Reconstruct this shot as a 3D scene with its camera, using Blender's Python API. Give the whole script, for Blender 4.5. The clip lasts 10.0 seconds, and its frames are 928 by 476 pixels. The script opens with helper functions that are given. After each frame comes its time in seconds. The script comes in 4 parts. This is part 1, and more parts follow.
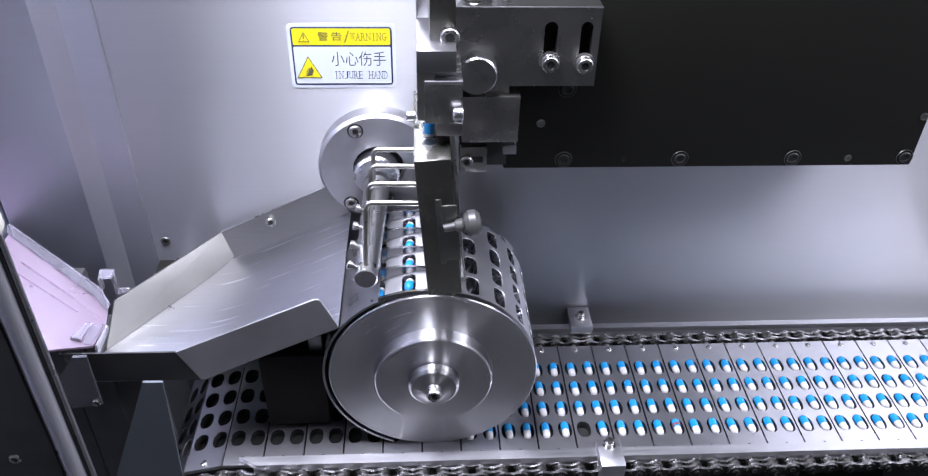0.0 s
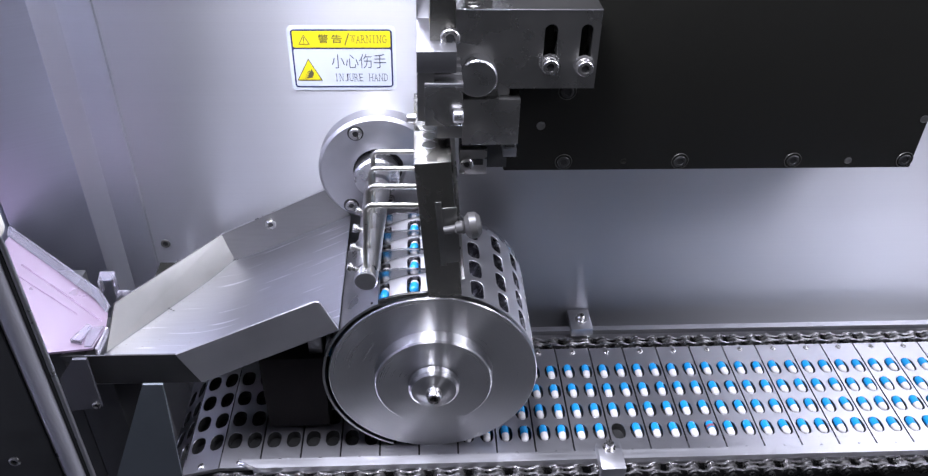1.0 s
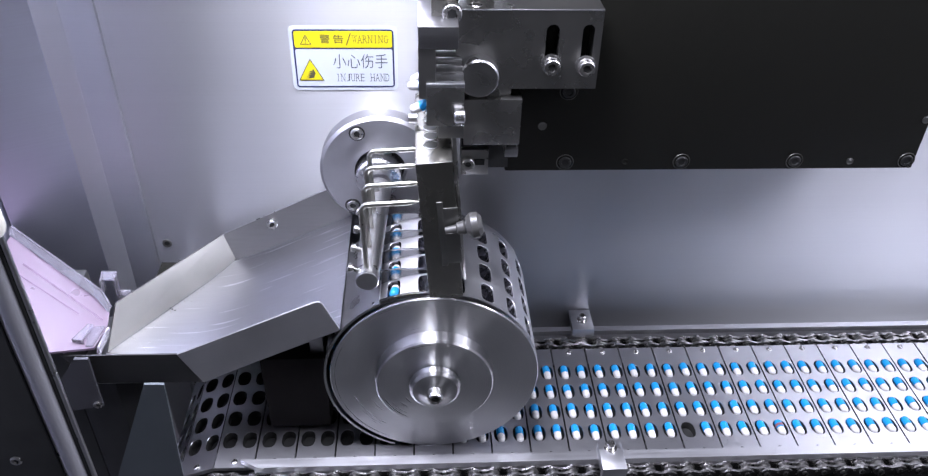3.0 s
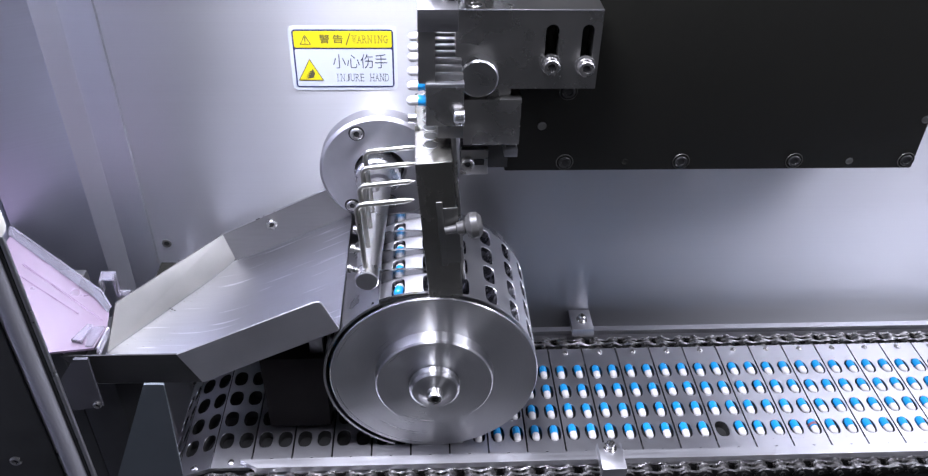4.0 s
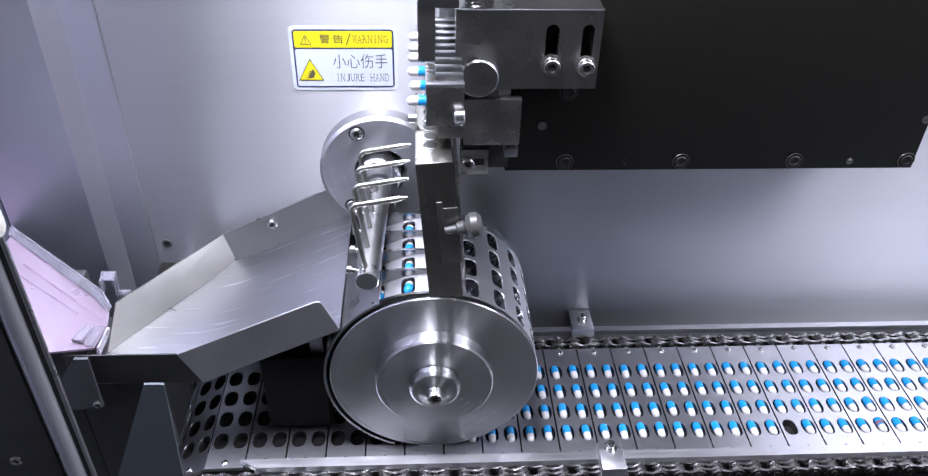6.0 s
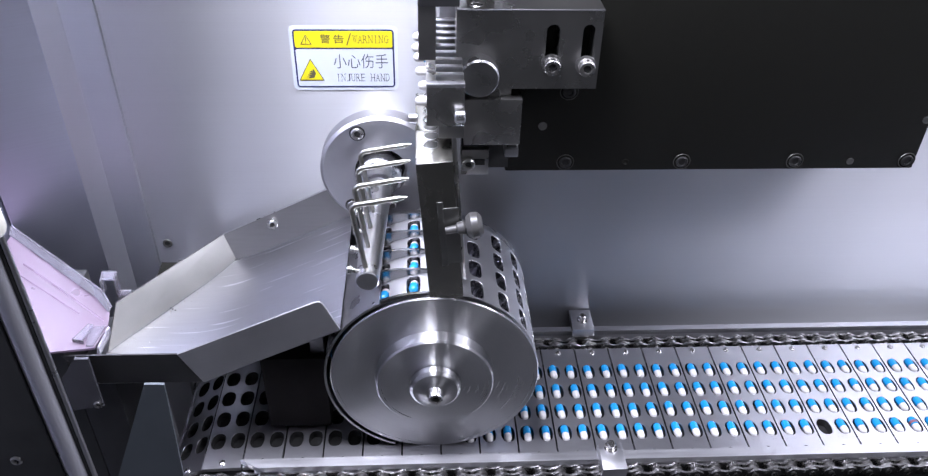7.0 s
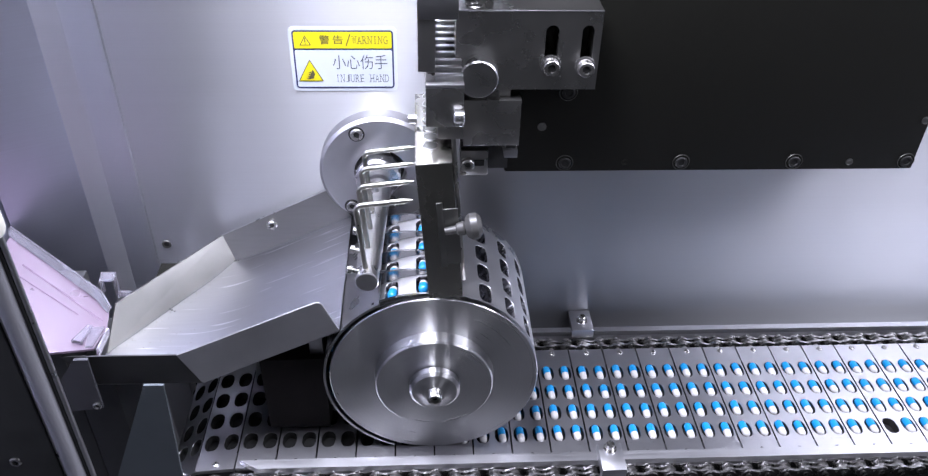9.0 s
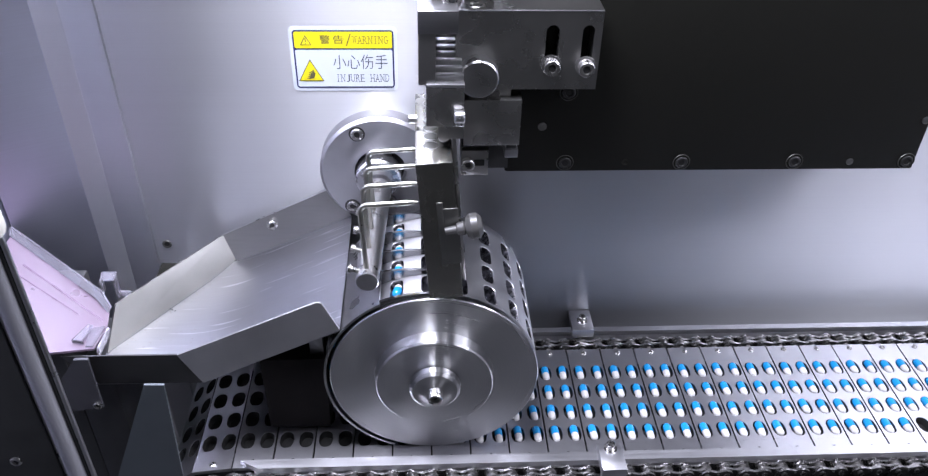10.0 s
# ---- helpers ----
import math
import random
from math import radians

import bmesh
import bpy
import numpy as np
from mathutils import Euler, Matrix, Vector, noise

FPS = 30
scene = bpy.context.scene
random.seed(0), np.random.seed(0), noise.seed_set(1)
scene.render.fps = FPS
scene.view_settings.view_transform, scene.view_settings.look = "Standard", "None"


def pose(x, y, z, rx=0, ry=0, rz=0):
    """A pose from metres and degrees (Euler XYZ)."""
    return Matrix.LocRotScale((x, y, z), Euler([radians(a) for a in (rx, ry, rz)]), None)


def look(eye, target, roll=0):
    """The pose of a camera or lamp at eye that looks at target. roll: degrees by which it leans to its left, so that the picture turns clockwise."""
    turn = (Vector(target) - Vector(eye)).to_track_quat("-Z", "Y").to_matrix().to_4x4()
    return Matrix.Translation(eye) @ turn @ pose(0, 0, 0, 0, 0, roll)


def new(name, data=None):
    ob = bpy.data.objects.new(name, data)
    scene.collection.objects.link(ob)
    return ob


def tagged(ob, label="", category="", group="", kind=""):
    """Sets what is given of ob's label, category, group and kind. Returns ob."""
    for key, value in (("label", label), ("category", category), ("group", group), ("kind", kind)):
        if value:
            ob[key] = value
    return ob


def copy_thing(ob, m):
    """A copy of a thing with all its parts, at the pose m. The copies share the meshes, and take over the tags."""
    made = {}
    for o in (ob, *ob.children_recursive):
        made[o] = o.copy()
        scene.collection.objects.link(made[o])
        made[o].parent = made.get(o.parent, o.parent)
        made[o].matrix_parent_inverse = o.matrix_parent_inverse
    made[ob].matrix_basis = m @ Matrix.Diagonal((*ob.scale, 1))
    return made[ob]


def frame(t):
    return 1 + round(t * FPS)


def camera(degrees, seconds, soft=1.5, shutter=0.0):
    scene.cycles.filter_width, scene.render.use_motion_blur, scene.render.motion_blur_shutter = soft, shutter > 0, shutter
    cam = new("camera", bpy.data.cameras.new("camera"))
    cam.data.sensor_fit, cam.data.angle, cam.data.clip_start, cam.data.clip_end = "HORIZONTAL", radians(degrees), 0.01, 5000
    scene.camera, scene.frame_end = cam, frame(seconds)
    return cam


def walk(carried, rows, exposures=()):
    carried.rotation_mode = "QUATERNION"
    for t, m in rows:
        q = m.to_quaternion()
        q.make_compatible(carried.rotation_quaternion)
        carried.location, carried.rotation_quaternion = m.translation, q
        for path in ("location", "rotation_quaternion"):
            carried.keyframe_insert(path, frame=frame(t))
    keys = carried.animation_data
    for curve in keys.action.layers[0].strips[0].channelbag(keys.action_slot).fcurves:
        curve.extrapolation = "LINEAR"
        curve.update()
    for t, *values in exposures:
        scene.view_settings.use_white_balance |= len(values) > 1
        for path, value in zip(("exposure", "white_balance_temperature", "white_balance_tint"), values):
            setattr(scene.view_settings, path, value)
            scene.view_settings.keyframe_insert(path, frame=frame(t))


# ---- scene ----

# Lengths below are written in millimetres and turned into metres by part().
MM = 0.001
SPEED = 23.41          # conveyor, mm per second
COLUMN = 12.7          # spacing of capsule columns on the plates
BEAT = COLUMN / SPEED  # seconds per column
STROKE = 2 * BEAT      # seconds per stroke of the feeder
LOW = 2.15             # a moment at which the pusher stands lowest
ROWS = (16.0, 34.5, 53.0, 71.5)       # capsule rows across the conveyor
DRUM_ROWS = (21.8, 40.8, 59.8, 78.8)  # pocket rows along the drum
WALL = 130.0
DRUM = (-117.6, 63.0, 63.3)  # x, z and radius of the drum
COLUMNS = 21           # pocket columns round the drum
TURN = 360 / COLUMNS / BEAT  # drum, degrees per second
PHASE = 10.0 - TURN    # angle of a pocket from the drum's top at 0 s

# ---- camera ----
EYE = Vector((-0.12382, -0.34062, 0.42459))
YAW, PITCH, ROLL = 3.5787, 36.2768, 1.4854


def aim(dx, dy):
    """The camera turned so that the picture shifts by a small dx, dy."""
    yaw, pitch = radians(YAW - dx * 0.0418 / 0.806), radians(PITCH - dy * 0.0418)
    way = Vector((math.sin(yaw) * math.cos(pitch), math.cos(yaw) * math.cos(pitch), -math.sin(pitch)))
    return look(EYE, EYE + way, ROLL)


cam = camera(59.511, 10.0, soft=1.25)
walk(cam, [(t, aim(dx, dy)) for t, dx, dy in (
    (0, -3, -4.2), (0.5, -2.8, -3), (1, -2.7, -0.2), (1.5, -2.7, 0), (2, -2.5, 0), (2.5, -0.4, 0), (2.7, -0.3, 0),
    (3.8, -1, 0), (4.5, -1, 0), (5, -1, 0), (5.7, -0.9, 0), (6.8, 0, 0), (7.5, 0, 0.1), (8, -0.9, 1.2), (9, -1, 1.3), (9.5, -0.9, 1.2), (10, -0.5, 1))])

# ---- light ----
world = bpy.data.worlds.new("room")
world.use_nodes = True
scene.world = world
world.node_tree.nodes["Background"].inputs[0].default_value = (0.82, 0.85, 1.0, 1)
world.node_tree.nodes["Background"].inputs[1].default_value = 0.056
scene.view_settings.exposure = 0.0


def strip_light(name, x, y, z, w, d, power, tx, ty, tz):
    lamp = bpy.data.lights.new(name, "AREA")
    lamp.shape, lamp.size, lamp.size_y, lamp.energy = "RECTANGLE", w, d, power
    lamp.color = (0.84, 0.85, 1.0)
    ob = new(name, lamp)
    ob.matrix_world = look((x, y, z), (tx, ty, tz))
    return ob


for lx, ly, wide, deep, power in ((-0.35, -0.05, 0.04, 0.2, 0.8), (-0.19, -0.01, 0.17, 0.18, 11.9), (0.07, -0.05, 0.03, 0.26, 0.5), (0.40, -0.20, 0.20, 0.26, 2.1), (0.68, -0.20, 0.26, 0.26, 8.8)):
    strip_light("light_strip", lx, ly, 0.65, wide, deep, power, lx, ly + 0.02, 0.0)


# ---- materials ----
def links(nodes, pairs, tree):
    for a, b in pairs:
        tree.links.new(a, b)


def material(name, color, rough=0.5, metal=0.0, grain=(40, 40, 40), vary=0.06, bump=0.0, spread=0.1, stain=6.0, aniso=0.0, tangent=(0, 0, 1), rings=0.0, **more):
    """Principled material with a fine grain stretched by `grain` (per metre) and a broad stain."""
    m = bpy.data.materials.new(name)
    m.use_nodes = True
    tree = m.node_tree
    n = tree.nodes
    b = n["Principled BSDF"]
    b.inputs["Metallic"].default_value = metal
    for key, value in more.items():
        b.inputs[key].default_value = value
    co = n.new("ShaderNodeTexCoord")
    mp = n.new("ShaderNodeMapping")
    mp.inputs["Scale"].default_value = grain
    fine = n.new("ShaderNodeTexNoise")
    fine.inputs["Scale"].default_value = 1.0
    fine.inputs["Detail"].default_value = 4.0
    broad = n.new("ShaderNodeTexNoise")
    broad.inputs["Scale"].default_value = stain
    broad.inputs["Detail"].default_value = 3.0
    mix = n.new("ShaderNodeMath")
    mix.operation = "MULTIPLY_ADD"
    mix.inputs[1].default_value = 0.6
    half = n.new("ShaderNodeMath")
    half.operation = "MULTIPLY"
    half.inputs[1].default_value = 0.4
    ramp = n.new("ShaderNodeMapRange")
    ramp.inputs["From Min"].default_value, ramp.inputs["From Max"].default_value = 0.3, 0.7
    ramp.inputs["To Min"].default_value, ramp.inputs["To Max"].default_value = 1 - vary, 1 + vary
    tint = n.new("ShaderNodeVectorMath")
    tint.operation = "SCALE"
    tint.inputs[0].default_value = color[:3]
    rr = n.new("ShaderNodeMapRange")
    rr.inputs["From Min"].default_value, rr.inputs["From Max"].default_value = 0.3, 0.7
    rr.inputs["To Min"].default_value, rr.inputs["To Max"].default_value = max(0.02, rough - spread), min(1, rough + spread)
    links(n, [(co.outputs["Object"], mp.inputs[0]), (mp.outputs[0], fine.inputs["Vector"]),
              (co.outputs["Object"], broad.inputs["Vector"]), (broad.outputs[0], half.inputs[0]),
              (fine.outputs[0], mix.inputs[0]), (half.outputs[0], mix.inputs[2]),
              (mix.outputs[0], ramp.inputs[0]), (ramp.outputs[0], tint.inputs["Scale"]),
              (tint.outputs[0], b.inputs["Base Color"]), (mix.outputs[0], rr.inputs[0]),
              (rr.outputs[0], b.inputs["Roughness"])], tree)
    if rings:
        # lathe marks: the grain depends on the distance from the turning axis
        plane = n.new("ShaderNodeVectorMath")
        plane.operation = "MULTIPLY"
        plane.inputs[1].default_value = (1, 0, 1)
        span = n.new("ShaderNodeVectorMath")
        span.operation = "LENGTH"
        far = n.new("ShaderNodeCombineXYZ")
        times = n.new("ShaderNodeMath")
        times.operation = "MULTIPLY"
        times.inputs[1].default_value = rings
        links(n, [(co.outputs["Object"], plane.inputs[0]), (plane.outputs[0], span.inputs[0]), (span.outputs["Value"], times.inputs[0]),
                  (times.outputs[0], far.inputs[0]), (far.outputs[0], fine.inputs["Vector"])], tree)
    if aniso:
        b.inputs["Anisotropic"].default_value = aniso
        if tangent == "radial":
            flat = n.new("ShaderNodeVectorMath")
            flat.operation = "MULTIPLY"
            flat.inputs[1].default_value = (1, 0, 1)
            source = n.new("ShaderNodeVectorTransform")
            source.vector_type, source.convert_from, source.convert_to = "VECTOR", "OBJECT", "WORLD"
            links(n, [(co.outputs["Object"], flat.inputs[0]), (flat.outputs[0], source.inputs[0])], tree)
        else:
            source = n.new("ShaderNodeCombineXYZ")
            for k in range(3):
                source.inputs[k].default_value = tangent[k]
        links(n, [(source.outputs[0], b.inputs["Tangent"])], tree)
    if bump:
        bp = n.new("ShaderNodeBump")
        bp.inputs["Strength"].default_value = bump
        bp.inputs["Distance"].default_value = 0.0002
        links(n, [(fine.outputs[0], bp.inputs["Height"]), (bp.outputs[0], b.inputs["Normal"])], tree)
    return m


def scratched(m, scale, amount):
    """Adds sparse long bright scratches, running along x, to a steel."""
    tree = m.node_tree
    n = tree.nodes
    b = n["Principled BSDF"]
    co = n.new("ShaderNodeTexCoord")
    bend = n.new("ShaderNodeMapping")
    bend.inputs["Scale"].default_value = scale
    bend.inputs["Rotation"].default_value = (0, 0, 0.12)
    noise = n.new("ShaderNodeTexNoise")
    noise.inputs["Scale"].default_value = 1.0
    noise.inputs["Detail"].default_value = 1.5
    noise.inputs["Distortion"].default_value = 0.25
    cut = n.new("ShaderNodeMapRange")
    cut.inputs["From Min"].default_value, cut.inputs["From Max"].default_value = 0.64, 0.72
    cut.inputs["To Min"].default_value, cut.inputs["To Max"].default_value = 0.0, amount
    mix = n.new("ShaderNodeMix")
    mix.data_type = "RGBA"
    mix.inputs["B"].default_value = (0.85, 0.85, 0.9, 1)
    old = b.inputs["Base Color"].links[0].from_socket
    links(n, [(co.outputs["Object"], bend.inputs[0]), (bend.outputs[0], noise.inputs["Vector"]), (noise.outputs[0], cut.inputs[0]),
              (cut.outputs[0], mix.inputs["Factor"]), (old, mix.inputs["A"]), (mix.outputs["Result"], b.inputs["Base Color"])], tree)
    return m


wall_steel = material("brushed_wall_steel", (0.50, 0.505, 0.53), 0.38, 1.0, (5, 5, 2200), 0.03, 0.06, 0.04, 4.0, 0.94)
chute_steel = scratched(material("chute_steel", (0.48, 0.485, 0.51), 0.34, 1.0, (30, 500, 60), 0.05, 0.12, 0.05, 18.0), (22, 380, 22), 0.75)
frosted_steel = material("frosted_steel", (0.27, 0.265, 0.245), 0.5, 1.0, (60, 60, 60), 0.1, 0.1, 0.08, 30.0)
turned_steel = material("turned_steel", (0.76, 0.76, 0.78), 0.27, 1.0, (60, 60, 60), 0.05, 0.05, 0.06, 20.0)
plate_steel = material("plate_steel", (0.52, 0.52, 0.55), 0.335, 1.0, (120, 400, 40), 0.02, 0.02, 0.025, 25.0)
rail_steel = material("rail_steel", (0.52, 0.52, 0.545), 0.38, 1.0, (15, 600, 600), 0.06, 0.15, 0.08, 20.0)
shell_steel = material("shell_steel", (0.80, 0.80, 0.83), 0.41, 1.0, (60, 60, 60), 0.05, 0.04, 0.05, 40.0)
bright_steel = material("bright_steel", (0.58, 0.58, 0.59), 0.30, 1.0, (200, 200, 200), 0.05, 0.0, 0.05, 40.0)
block_steel = material("block_steel", (0.44, 0.435, 0.425), 0.28, 1.0, (60, 60, 60), 0.04, 0.0, 0.03, 20.0)
screw_steel = material("screw_steel", (0.52, 0.51, 0.50), 0.28, 1.0, (400, 400, 400), 0.1, 0.0, 0.08, 60.0)
chain_steel = material("chain_steel", (0.50, 0.49, 0.48), 0.25, 1.0, (300, 300, 300), 0.15, 0.0, 0.1, 60.0)
black_paint = material("black_anodised", (0.0105, 0.0105, 0.0086), 0.6, 0.0, (300, 300, 300), 0.15, 0.05, 0.08, 8.0, **{"Specular IOR Level": 0.12})
# Near-black for recesses, with their shade in the colour; also the seal.
dark_hole = material("recess_shade_seal_black", (0.011, 0.011, 0.011), 0.5, 0.0, (200, 200, 200), 0.2, 0.0, 0.1, 30.0)
dark_frame = material("dark_painted_steel", (0.036, 0.037, 0.038), 0.42, 0.3, (90, 90, 90), 0.2, 0.05, 0.1, 12.0)
leg_grey = material("grey_painted_leg", (0.085, 0.098, 0.108), 0.5, 0.2, (90, 90, 90), 0.1, 0.05, 0.1, 12.0)
blue_gel = material("blue_gelatine", (0.011, 0.21, 0.47), 0.22, 0.0, (300, 300, 300), 0.06, 0.0, 0.05, 90.0, **{"Coat Weight": 0.4})
white_gel = material("white_gelatine", (0.46, 0.45, 0.445), 0.25, 0.0, (300, 300, 300), 0.03, 0.0, 0.05, 90.0, **{"Coat Weight": 0.3})
label_white = material("label_white", (0.52, 0.56, 0.60), 0.35, 0.0, (80, 80, 80), 0.02, 0.0, 0.05, 20.0)
label_yellow = material("label_yellow", (0.66, 0.57, 0.015), 0.35, 0.0, (80, 80, 80), 0.03, 0.0, 0.05, 20.0)
label_navy = material("label_navy", (0.015, 0.02, 0.09), 0.35, 0.0, (80, 80, 80), 0.05, 0.0, 0.05, 20.0)
label_ink = material("label_ink", (0.05, 0.055, 0.075), 0.4, 0.0, (80, 80, 80), 0.05, 0.0, 0.05, 20.0)
label_dark = material("label_print", (0.10, 0.09, 0.05), 0.4, 0.0, (80, 80, 80), 0.05, 0.0, 0.05, 20.0)
nylon = material("clear_nylon", (0.10, 0.098, 0.096), 0.42, 0.0, (80, 80, 80), 0.05, 0.0, 0.05, 40.0, **{"Transmission Weight": 0.6, "Specular IOR Level": 0.3})
acrylic = material("pinkish_acrylic", (0.25, 0.19, 0.25), 0.3, 0.0, (40, 40, 40), 0.04, 0.0, 0.05, 9.0, **{"Transmission Weight": 0.5})
cover_steel = material("cover_steel", (0.20, 0.20, 0.19), 0.4, 1.0, (30, 30, 300), 0.08, 0.1, 0.06, 20.0)
side_steel = material("side_wall_steel", (0.48, 0.49, 0.58), 0.40, 1.0, (8, 8, 900), 0.05, 0.05, 0.06, 6.0)
ceiling_paint = material("enclosure_ceiling", (0.5, 0.5, 0.52), 0.5, 0.3, (60, 60, 60), 0.05, 0.0, 0.1, 5.0)


# ---- mesh helpers ----
def box(bm, x0, x1, y0, y1, z0, z1, bevel=0.0, m=None):
    made = bmesh.ops.create_cube(bm, size=1.0)["verts"]
    for v in made:
        v.co = Vector(((x0 + x1) / 2 + v.co.x * (x1 - x0), (y0 + y1) / 2 + v.co.y * (y1 - y0), (z0 + z1) / 2 + v.co.z * (z1 - z0)))
    if m is not None:
        for v in made:
            v.co = m @ v.co
    if bevel:
        edges = list({e for v in made for e in v.link_edges})
        bmesh.ops.bevel(bm, geom=edges, offset=bevel, segments=2, profile=0.5, affect="EDGES")
    return bm


def lathe(bm, profile, base, axis, n=32):
    """Turn (distance along the axis, radius) pairs round an axis through base."""
    axis = Vector(axis).normalized()
    side = axis.orthogonal().normalized()
    other = axis.cross(side)
    base = Vector(base)
    rings = []
    for d, r in profile:
        if r < 1e-6:
            rings.append([bm.verts.new(base + axis * d)])
        else:
            rings.append([bm.verts.new(base + axis * d + (side * math.cos(a) + other * math.sin(a)) * r)
                          for a in (2 * math.pi * i / n for i in range(n))])
    for a, b in zip(rings, rings[1:]):
        if len(a) == 1 and len(b) == 1:
            continue
        for i in range(n):
            j = (i + 1) % n
            if len(a) == 1:
                bm.faces.new((a[0], b[i], b[j]))
            elif len(b) == 1:
                bm.faces.new((a[i], a[j], b[0]))
            else:
                bm.faces.new((a[i], a[j], b[j], b[i]))
    for ring in (rings[0], rings[-1]):
        if len(ring) > 2:
            bm.faces.new(ring)
    return bm


def rod(bm, p0, p1, r, n=20, bevel=0.0):
    p0, p1 = Vector(p0), Vector(p1)
    d = (p1 - p0).length
    b = min(bevel, r * 0.6)
    profile = [(0, r), (d, r)] if not b else [(0, r - b), (b, r), (d - b, r), (d, r - b)]
    return lathe(bm, profile, p0, p1 - p0, n)


def tube_path(bm, points, r, n=10, tip=1.0):
    """A round wire through points; its last end tapers to tip times r."""
    points = [Vector(p) for p in points]
    rings = []
    for i, p in enumerate(points):
        d = (points[min(i + 1, len(points) - 1)] - points[max(i - 1, 0)]).normalized()
        side = Vector((0, 1, 0)) if abs(d.y) < 0.9 else Vector((1, 0, 0))
        other = d.cross(side).normalized()
        side = other.cross(d).normalized()
        rr = r * (tip if i == len(points) - 1 else 1)
        rings.append([bm.verts.new(p + (side * math.cos(a) + other * math.sin(a)) * rr) for a in (2 * math.pi * k / n for k in range(n))])
    for a, b in zip(rings, rings[1:]):
        for i in range(n):
            bm.faces.new((a[i], a[(i + 1) % n], b[(i + 1) % n], b[i]))
    bm.faces.new(rings[0])
    bm.faces.new(rings[-1])
    return bm


def panel(bm, points, thick):
    """A flat sheet of the given thickness from its corners."""
    points = [Vector(p) for p in points]
    normal = (points[1] - points[0]).cross(points[2] - points[0]).normalized() * thick
    a = [bm.verts.new(p) for p in points]
    b = [bm.verts.new(p + normal) for p in points]
    bm.faces.new(a)
    bm.faces.new(list(reversed(b)))
    for i in range(len(a)):
        j = (i + 1) % len(a)
        bm.faces.new((a[i], b[i], b[j], a[j]))
    return bm


def rounded(width, length, power, a):
    """Distance from the middle to the edge of a rounded slot along the angle a."""
    c, q = math.cos(a), math.sin(a)
    return (abs(c / (width / 2)) ** power + abs(q / (length / 2)) ** power) ** (-1 / power)


def pockets(bm, columns, rows, cell_u, cell_v, reach, depth, place, n=24, shift=None):
    """A sheet of cells, each with a slot sunk to depth; reach(a) is its edge at the angle a, place(u, v, d) bends it."""
    slot, edge = [], []
    for i in range(n):
        a = 2 * math.pi * i / n
        c, s = math.cos(a), math.sin(a)
        slot.append((c * reach(a), s * reach(a)))
        k = min(cell_u / 2 / max(abs(c), 1e-9), cell_v / 2 / max(abs(s), 1e-9))
        edge.append([c * k, s * k])
    for su in (-1, 1):
        for sv in (-1, 1):
            near = min(edge, key=lambda e: (e[0] - su * cell_u / 2) ** 2 + (e[1] - sv * cell_v / 2) ** 2)
            near[0], near[1] = su * cell_u / 2, sv * cell_v / 2
    for k, u in enumerate(columns):
        us = u + (shift[k] if shift else 0)
        for v in rows:
            out = [bm.verts.new(place(u + a, v + b, 0)) for a, b in edge]
            lip = [bm.verts.new(place(us + a * 1.05, v + b * 1.03, 0)) for a, b in slot]
            rim = [bm.verts.new(place(us + a, v + b, 0.3)) for a, b in slot]
            low = [bm.verts.new(place(us + a * 0.95, v + b * 0.97, depth)) for a, b in slot]
            for i in range(n):
                j = (i + 1) % n
                bm.faces.new((out[i], out[j], lip[j], lip[i]))
                bm.faces.new((lip[i], lip[j], rim[j], rim[i]))
                # slot walls and floor take the darker second material
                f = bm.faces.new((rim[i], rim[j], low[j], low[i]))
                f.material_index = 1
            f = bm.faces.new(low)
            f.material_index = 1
    return bm


def part(name, bm, mat, parent=None, label="", second=None):
    bmesh.ops.recalc_face_normals(bm, faces=bm.faces)
    for v in bm.verts:
        v.co *= MM
    mesh = bpy.data.meshes.new(name)
    bm.to_mesh(mesh)
    bm.free()
    mesh.materials.append(mat)
    if second:
        mesh.materials.append(second)
    mesh.polygons.foreach_set("use_smooth", [True] * len(mesh.polygons))
    mesh.set_sharp_from_angle(angle=radians(35))
    ob = new(name, mesh)
    ob.parent = parent
    if label:
        tagged(ob, label)
    return ob


def thing(name, label, category, group="", at=(0, 0, 0)):
    ob = new(name)
    ob.location = [c * MM for c in at]
    return tagged(ob, label, category, group)


B = bmesh.new


def socket_screw(name, p, way, r, length, parent, label="", dark=True):
    """A cap screw with a hexagon socket: the head's base at p, its face towards way."""
    bm = B()
    way = Vector(way).normalized()
    lathe(bm, [(0, r), (length - 0.4, r), (length, r - 0.4), (length, r * 0.56), (length - 1.2, r * 0.5), (length - 1.2, 0)], p, way, 18)
    ob = part(name, bm, screw_steel, parent, label)
    if dark:
        bm = B()
        lathe(bm, [(0, r * 0.49), (0.3, r * 0.49)], Vector(p) + way * (length - 1.15), way, 6)
        part("socket", bm, dark_hole, ob)
    return ob


# ---- the enclosure ----
def structure(name, bm, mat, label):
    return tagged(part(name, bm, mat), label, "", "", "structure")


